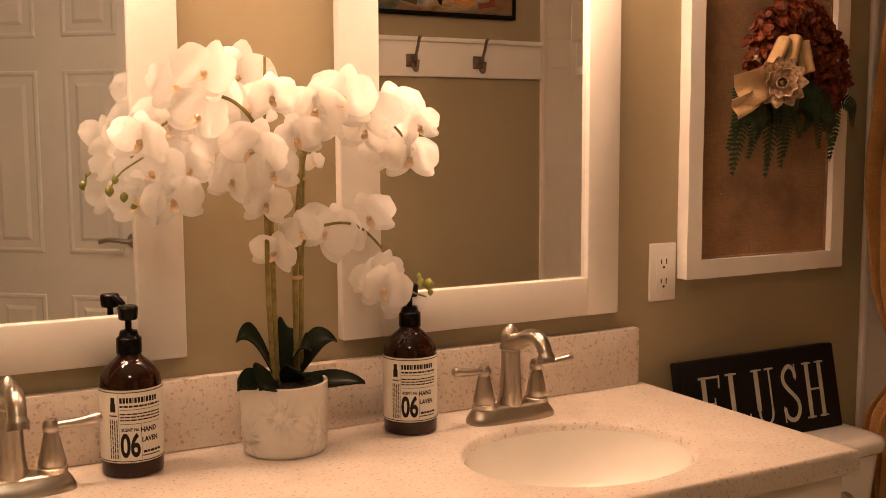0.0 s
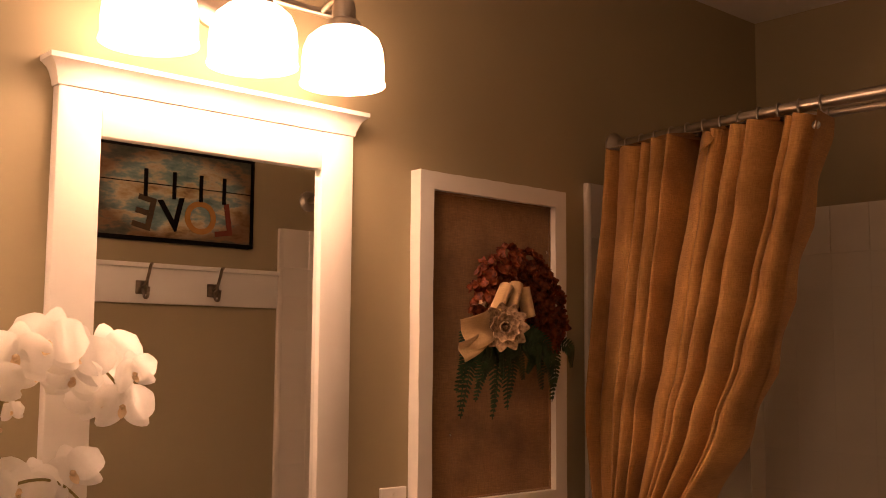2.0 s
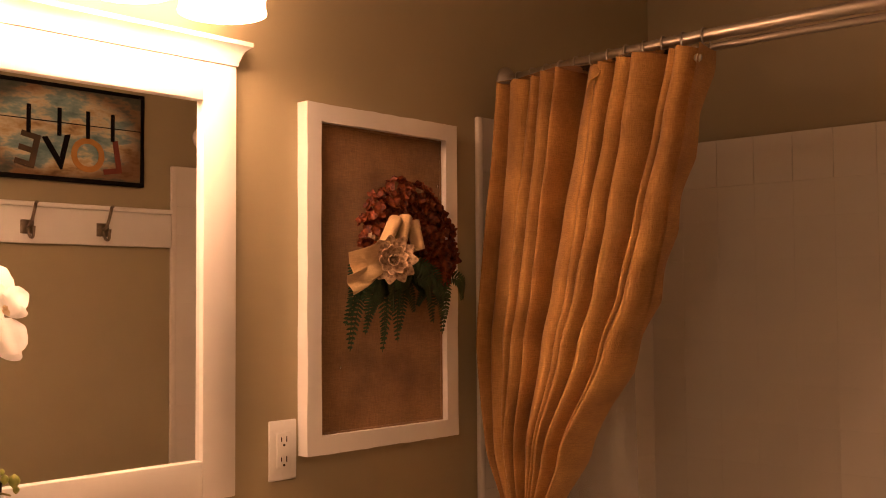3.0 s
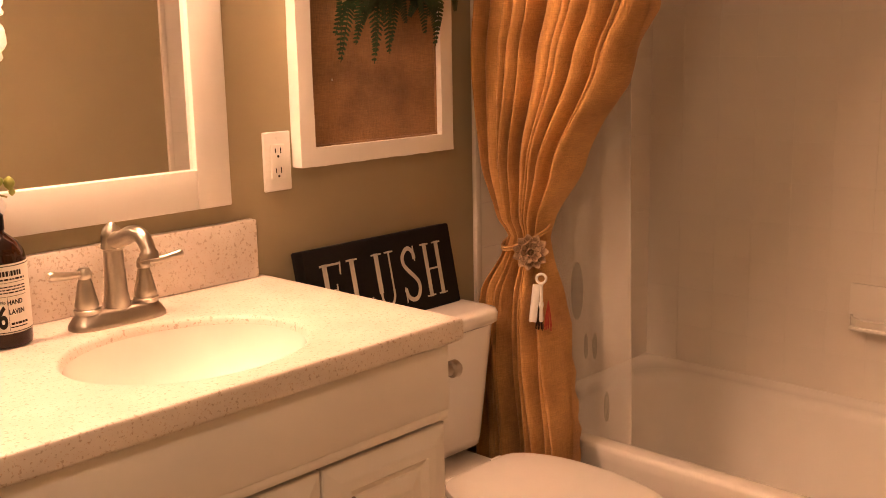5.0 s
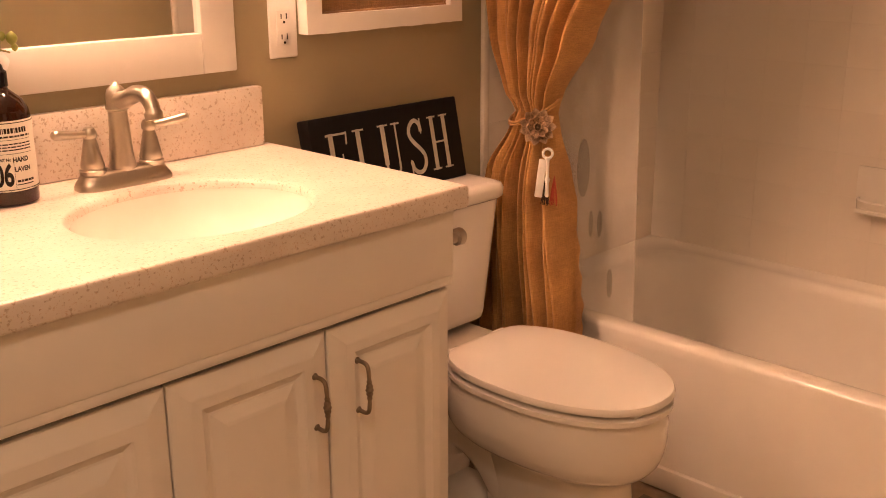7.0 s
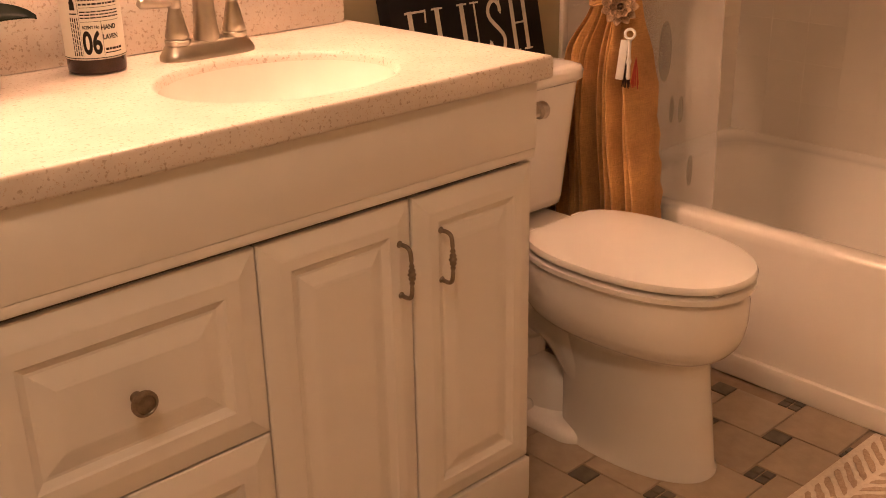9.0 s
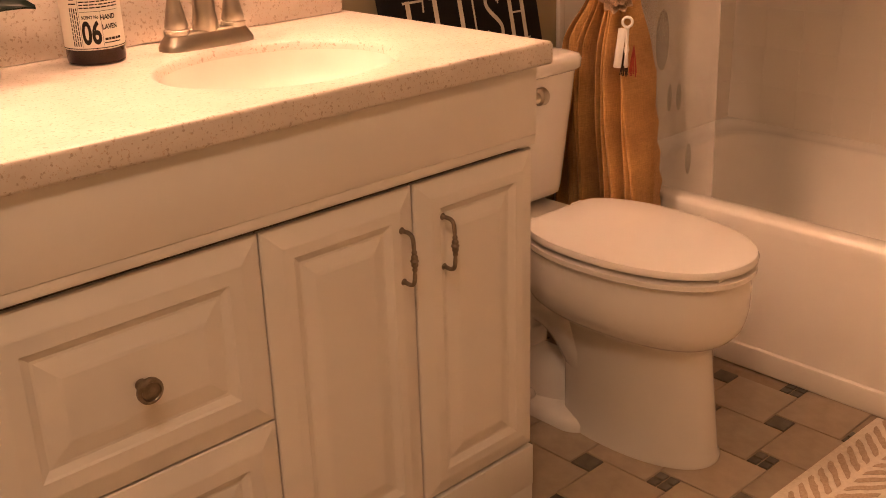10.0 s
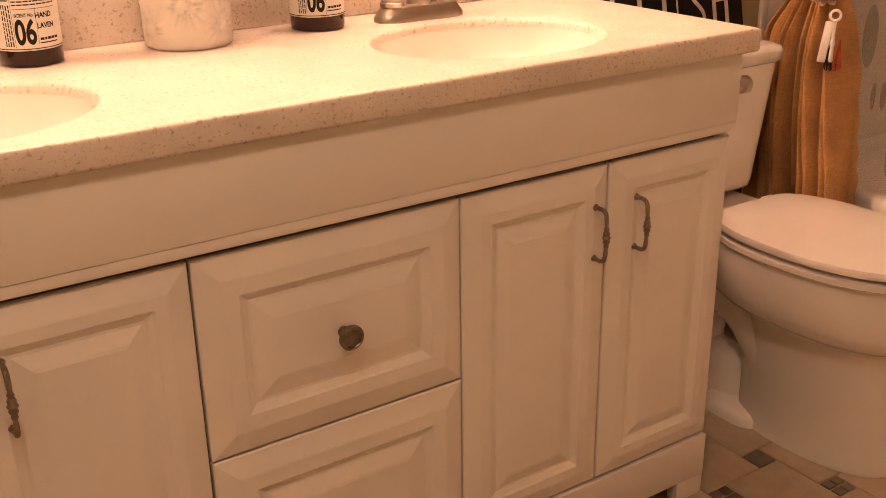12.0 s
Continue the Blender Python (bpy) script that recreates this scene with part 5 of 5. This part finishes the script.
# ---- sign on the tank ----
def serif_letter(ch, w, h):
    """A tall serif capital from flat strokes, in the x-z plane, front towards -y."""
    arc = [(0.17, 0.30)] + [(0.395 - 0.225 * math.cos(a), 0.24 - 0.21 * math.sin(a)) for a in np.linspace(0, math.pi, 12)] + [(0.62, 0.30)]
    ess = [(0.62, 0.76), (0.60, 0.88), (0.48, 0.965), (0.34, 0.95), (0.20, 0.84), (0.20, 0.70), (0.34, 0.57), (0.52, 0.45), (0.66, 0.32), (0.66, 0.17), (0.54, 0.05), (0.36, 0.03), (0.20, 0.11), (0.15, 0.25)]
    strokes = {
        "F": [([(0.22, 0), (0.22, 1)], 0.15), ([(0.06, 0.975), (0.74, 0.975)], 0.05), ([(0.22, 0.53), (0.54, 0.53)], 0.045), ([(0.04, 0.02), (0.42, 0.02)], 0.04), ([(0.73, 1), (0.70, 0.78)], 0.05), ([(0.54, 0.63), (0.54, 0.43)], 0.045)],
        "L": [([(0.22, 0), (0.22, 1)], 0.15), ([(0.04, 0.98), (0.42, 0.98)], 0.04), ([(0.04, 0.025), (0.74, 0.025)], 0.05), ([(0.73, 0.0), (0.75, 0.26)], 0.05)],
        "U": [([(0.17, 1), (0.17, 0.28)], 0.15), ([(0.62, 1), (0.62, 0.28)], 0.06), (arc, 0.075), ([(0.0, 0.98), (0.36, 0.98)], 0.04), ([(0.47, 0.98), (0.78, 0.98)], 0.04)],
        "S": [(ess, 0.115), ([(0.63, 1.0), (0.63, 0.72)], 0.045), ([(0.14, 0.0), (0.14, 0.28)], 0.045)],
        "H": [([(0.17, 0), (0.17, 1)], 0.14), ([(0.63, 0), (0.63, 1)], 0.14), ([(0.17, 0.51), (0.63, 0.51)], 0.045)] + [([(c - 0.16, z), (c + 0.16, z)], 0.04) for c in (0.17, 0.63) for z in (0.02, 0.98)],
    }[ch]
    bm = bmesh.new()
    for n, (line, wide) in enumerate(strokes):
        pts = [Vector((x * w / 0.8, z * h)) for x, z in line]
        if len(pts) > 4:
            pts = [Vector((p.x, p.y)) for p in curve_points([(p.x, p.y, 0) for p in pts], 40)]
        hw = wide * 0.5 * w / 0.8 if abs(pts[-1].y - pts[0].y) > abs(pts[-1].x - pts[0].x) or len(pts) > 4 else wide * 0.5 * h * 0.75
        L, R = [], []
        for i, p in enumerate(pts):
            d = (pts[min(i + 1, len(pts) - 1)] - pts[max(i - 1, 0)]).normalized()
            k = Vector((-d.y, d.x)) * hw
            y = -0.0006 - 0.00005 * n
            L.append(bm.verts.new((p.x + k.x, y, p.y + k.y)))
            R.append(bm.verts.new((p.x - k.x, y, p.y - k.y)))
        for i in range(len(pts) - 1):
            bm.faces.new((L[i], L[i + 1], R[i + 1], R[i]))
    return finish(bm, "lettering", M_LETTER, 0)


def flush_sign():
    s = thing("flush_sign", "black distressed wooden box sign leaning on the wall, reading FLUSH", "sign", (0.297, -0.084, 0.7275))
    s.matrix_basis = pose(0.297, -0.084, 0.7275, -12, 0, 0)
    w, h, d = 0.418, 0.176, 0.036
    part("board", boxed(-w / 2, 0.0, 0.0, w / 2, d, h, bevel=0.004), M_SIGN, s, smooth=30)
    lw, lh = w * 0.165, h * 0.66
    for i, ch in enumerate("FLUSH"):
        me = serif_letter(ch, lw * 0.92, lh)
        part("lettering", me, None, s, "cream painted letter " + ch, at=Matrix.Translation((-w * 0.425 + lw * 1.035 * i, -0.0004, h * 0.15)))
    return s


flush_sign()


# ---- paper holder on the cabinet side ----
def paper_holder():
    p = thing("paper_holder", "brushed-nickel toilet paper holder post on the cabinet side", "paper holder", (BX1 - 0.008, -0.468, 0.757))
    m = Matrix.Rotation(radians(90), 4, "Y")
    part("post", lathe([(0.019, 0.0), (0.019, 0.004), (0.012, 0.010), (0.009, 0.030), (0.010, 0.046), (0.0145, 0.050), (0.0150, 0.062), (0.012, 0.066)], 28, m=m), M_NICKEL, p)
    return p


paper_holder()


# ---- rug ----
def rug():
    r = thing("bath_rug", "cream bath rug with a tan herringbone pattern on the tile floor", "rug", (0.34, -0.815, 0.0), turn=-1.5)
    w, l = 1.0, 0.56
    part("rug_base", boxed(-w / 2 - 0.12, -l, 0.0, w / 2 - 0.12, 0.0, 0.012, bevel=0.005), M_RUGBASE, r)
    rnd = random.Random(4)
    bm = bmesh.new()
    step, col = 0.036, 0.066
    ncol = int(l / col)
    for c in range(ncol + 1):
        ya = -0.012 - c * col
        if ya - col < -l:
            break
        s = 1 if c % 2 else -1
        x = -w / 2 - 0.09
        while x < w / 2 - 0.16:
            a = Vector((x, ya - 0.006, 0))
            b = Vector((x + 0.060, ya - col + 0.006, 0)) if s > 0 else Vector((x, ya - col + 0.006, 0))
            if s < 0:
                a = Vector((x + 0.060, ya - 0.006, 0))
            n = 8
            d = Vector((1, 0, 0)) * 0.0115
            L, R = [], []
            for k in range(n + 1):
                p = a.lerp(b, k / n)
                j = rnd.uniform(-0.002, 0.002)
                d.x = 0.0095 * (0.6 if k in (0, n) else 1) + rnd.uniform(-0.0015, 0.0015)
                L.append(bm.verts.new((p.x - d.x + j, p.y, 0.0128)))
                R.append(bm.verts.new((p.x + d.x + j, p.y, 0.0128)))
            for k in range(n):
                bm.faces.new((L[k], R[k], R[k + 1], L[k + 1]))
            x += step
    g = bmesh.ops.extrude_face_region(bm, geom=list(bm.faces))
    bmesh.ops.translate(bm, verts=[e for e in g["geom"] if isinstance(e, bmesh.types.BMVert)], vec=(0, 0, 0.0006))
    tagged(part("herringbone", bm, M_RUGTAN, r, "tan woven strokes"), kind="stuff")
    return r


rug()


# ---- hook wall: rail, hooks, picture, seen in the mirrors ----
def hook_rail():
    x0, x1 = XJ + 0.012, 0.636
    h = thing("coat_rail", "white wooden coat rail with chrome double hooks on the wall", "coat rail", (x0, YS, 1.524))
    part("board", boxed(0, 0.0005, 0, x1 - x0, 0.018, 0.104, bevel=0.002), M_WHITE, h)
    part("cap", boxed(-0.0, 0.0005, 0.104, x1 - x0, 0.030, 0.118, bevel=0.003), M_WHITE, h)
    for hx in (0.168, 0.400):
        c = hx - x0
        # darker nickel colour stands for the dark room mirrored in the chrome
        k = part("hook_plate", boxed(c - 0.020, 0.018, 0.026, c + 0.020, 0.024, 0.066, bevel=0.003), M_PEWTER, h, "chrome hook, its dark reflections put into the colour")
        part("upper_hook", tube(curve_points([(c, 0.024, 0.046), (c, 0.045, 0.056), (c, 0.062, 0.085), (c, 0.072, 0.108), (c, 0.080, 0.112)], 18), 0.0045, 10), M_PEWTER, k)
        part("lower_hook", tube(curve_points([(c, 0.024, 0.040), (c, 0.038, 0.018), (c, 0.056, 0.016), (c, 0.062, 0.036), (c, 0.064, 0.046)], 18), 0.0042, 10), M_PEWTER, k)
    return h


hook_rail()


def love_picture():
    x0, x1, z0, z1 = 0.008, 0.535, 1.707, 1.990
    p = thing("wall_picture", "blue and cream canvas picture of letters LOVE pegged on a line", "picture", (x0, YS, z0))
    w, h = x1 - x0, z1 - z0
    part("canvas", boxed(0.010, 0.001, 0.010, w - 0.010, 0.022, h - 0.010), M_CANVAS, p)
    for a in ((0, 0.0, w, 0.012), (0, h - 0.012, w, h), (0, 0.012, 0.012, h - 0.012), (w - 0.012, 0.012, w, h - 0.012)):
        part("frame", boxed(a[0], 0.0005, a[1], a[2], 0.026, a[3], bevel=0.002), M_SIGN, p, "black frame edge")
    part("line", tube([(0.012, 0.0235, h * 0.60), (w - 0.012, 0.0235, h * 0.60)], 0.0016, 6), M_SIGN, p)
    turn = Matrix.Rotation(radians(180), 4, "Z")
    for ch, x, mat, tilt in (("L", 0.420, M_ARTRED, 9), ("O", 0.340, M_ARTORANGE, -6), ("V", 0.251, M_SIGN, 10), ("E", 0.159, M_ARTDARK, -12)):
        me = words(ch, 0.138, 0.001, 0.002)
        me.transform(Matrix.Translation((x, 0.0240, h * 0.27)) @ turn @ Matrix.Rotation(radians(tilt), 4, "Y"))
        me.materials.clear()
        me.materials.append(mat)
        part("letter", me, None, p, "painted letter " + ch)
        part("clothespin", boxed(x - 0.006, 0.0222, h * 0.46, x + 0.006, 0.0262, h * 0.75, bevel=0.001), M_SIGN, p)
    return p


love_picture()


# ---- six-panel door standing ajar behind the camera ----
def panel_door():
    ang = 41
    d = thing("door", "white six-panel door standing ajar with a lever handle", "door", (-0.985, YB + 0.045, 0.012), turn=ang)
    d.scale = (1.09, 1.0, 1.04)
    w, h, t = 0.72, 2.0, 0.035
    part("slab", boxed(0, -t, 0, w, 0, h, bevel=0.002), M_DOOR, d)
    cols = ((0.105, 0.312), (0.408, 0.615))
    rows = ((0.22, 0.72), (0.87, 1.52), (1.635, 1.865))
    for x0, x1 in cols:
        for z0, z1 in rows:
            bm = bmesh.new()
            def rect(i, y):
                return [Vector((x0 + i, y, z0 + i)), Vector((x1 - i, y, z0 + i)), Vector((x1 - i, y, z1 - i)), Vector((x0 + i, y, z1 - i))]
            vr = [[bm.verts.new(p) for p in r] for r in (rect(0, 0.0005), rect(0.004, 0.005), rect(0.012, 0.006), rect(0.020, 0.0012), rect(0.045, 0.0015), rect(0.058, 0.007))]
            for a, b in zip(vr, vr[1:]):
                for k in range(4):
                    bm.faces.new((a[k], b[k], b[(k + 1) % 4], a[(k + 1) % 4]))
            bm.faces.new(vr[-1])
            part("panel", bm, M_DOOR, d, smooth=0)
    part("rose", lathe([(0.028, 0), (0.028, 0.006), (0.018, 0.012)], 24, m=Matrix.Translation((w - 0.065, 0.0, 0.92)) @ Matrix.Rotation(radians(-90), 4, "X")), M_NICKEL, d)
    part("lever", tube(curve_points([(w - 0.065, 0.006, 0.92), (w - 0.065, 0.045, 0.92), (w - 0.085, 0.056, 0.922), (w - 0.13, 0.056, 0.926), (w - 0.17, 0.054, 0.918)], 20), 0.0085, 12), M_NICKEL, d)
    return d


panel_door()


# ---- wall tiles and floor tiles ----
def tile_mesh(name, w, h, d, bevel, material):
    """A bevelled tile lying in x-y, its face up, 12 to 30 triangles."""
    bm = bmesh.new()
    def rect(i, z):
        return [bm.verts.new((-w / 2 + i, -h / 2 + i, z)), bm.verts.new((w / 2 - i, -h / 2 + i, z)), bm.verts.new((w / 2 - i, h / 2 - i, z)), bm.verts.new((-w / 2 + i, h / 2 - i, z))]
    a, b, c = rect(0, 0), rect(0, d - bevel), rect(bevel, d)
    for p, q in ((a, b), (b, c)):
        for k in range(4):
            bm.faces.new((p[k], p[(k + 1) % 4], q[(k + 1) % 4], q[k]))
    bm.faces.new(c)
    return finish(bm, name, material, 0)


def wall_tiles(parent_name, label, origin, along, normal, length):
    s = structure(parent_name, boxed(*origin_box(origin, along, normal, length)), M_GROUT, label)
    p = 0.1075
    z0 = TZ + 0.014
    rows = int((TT - z0) / p)
    rest = (TT - z0) - rows * p
    n = int(length / p)
    me = tile_mesh("tile", p - 0.0005, p - 0.0005, 0.0008, 0.0003, M_TILE)
    cap = tile_mesh("tile", p - 0.0012, rest + 0.03, 0.0030, 0.0012, M_TILE)
    zax = Vector(normal)
    xax = Vector(along)
    yax = zax.cross(xax)
    base = Matrix((xax, yax, zax)).transposed().to_4x4()
    rnd = random.Random(9)
    for i in range(n):
        for j in range(rows):
            c = Vector(origin) + xax * (p * (i + 0.5)) + Vector((0, 0, z0 + p * (j + 0.5))) + zax * 0.0062
            m = Matrix.Translation(c) @ base @ Matrix.Rotation(radians(rnd.uniform(-0.05, 0.05)), 4, "X") @ Matrix.Rotation(radians(rnd.uniform(-0.05, 0.05)), 4, "Y")
            part("tile", me, None, s, at=m)
        c = Vector(origin) + xax * (p * (i + 0.5)) + Vector((0, 0, TT - (rest + 0.03) / 2 + 0.015)) + zax * 0.0064
        part("tile", cap, None, s, at=Matrix.Translation(c) @ base)
    return s


def origin_box(origin, along, normal, length):
    a = Vector(origin) + Vector((0, 0, TZ + 0.012))
    b = Vector(origin) + Vector(along) * length + Vector(normal) * 0.006 + Vector((0, 0, TT + 0.012))
    lo = [min(a[i], b[i]) for i in range(3)]
    hi = [max(a[i], b[i]) for i in range(3)]
    return (*lo, *hi)


wall_tiles("wall_tile_east", "glossy beige square wall tile along the tub", (XE, -0.0, 0), (0, -1, 0), (-1, 0, 0), -YS)
wall_tiles("wall_tile_north", "glossy beige square wall tile at the tub's end", (XE, 0, 0), (-1, 0, 0), (0, -1, 0), XE - 0.650)
wall_tiles("wall_tile_south", "glossy beige square wall tile below the shower head", (XE, YS, 0), (-1, 0, 0), (0, 1, 0), XE - 0.650)
# bullnose strips that close the tile edges down to the floor
structure("trim_north", boxed(0.640, -0.014, 0.0, 0.660, -0.0005, TT + 0.014, bevel=0.004), M_TILE, "white bullnose tile edge", smooth=40)
structure("trim_south", boxed(0.640, YS + 0.0005, 0.0, 0.660, YS + 0.014, TT + 0.014, bevel=0.004), M_TILE, "white bullnose tile edge", smooth=40)

LT, ST = 0.1467, 0.0489
ORIGIN = (0.185, -0.488)
big = tile_mesh("tile", LT - 0.0025, LT - 0.0025, 0.004, 0.0015, M_FTILE)
dot = tile_mesh("inset_tile", ST - 0.004, ST - 0.004, 0.004, 0.001, M_FDOT)
quad = tile_mesh("inset_tile", ST / 2 - 0.004, ST / 2 - 0.004, 0.004, 0.001, M_FDOT)
big_far, dot_far = [], []
for m in range(-22, 14):
    for n in range(-16, 22):
        x = ORIGIN[0] + m * LT + n * ST
        y = ORIGIN[1] + m * ST - n * LT
        bx, by = x - (LT + ST) / 2, y + (LT - ST) / 2
        if not (XW < x < 0.80 and -2.75 < y < 0.02):
            continue
        near = -0.5 < x and y > -1.0
        if near:
            part("tile", big, None, FLOOR, at=Matrix.Translation((bx, by, -0.004)))
            if (m + n) % 2 == 0:
                part("inset_tile", dot, None, FLOOR, at=Matrix.Translation((x, y, -0.004)))
            else:
                for dx in (-1, 1):
                    for dy in (-1, 1):
                        part("inset_tile", quad, None, FLOOR, at=Matrix.Translation((x + dx * ST / 4, y + dy * ST / 4, -0.004)))
        else:
            big_far.append((big, Matrix.Translation((bx, by, -0.004))))
            dot_far.append((dot, Matrix.Translation((x, y, -0.004))))
tagged(part("far_tiles", joined(big_far, M_FTILE, "far_tiles"), None, FLOOR), kind="stuff")
tagged(part("far_insets", joined(dot_far, M_FDOT, "far_insets"), None, FLOOR), kind="stuff")
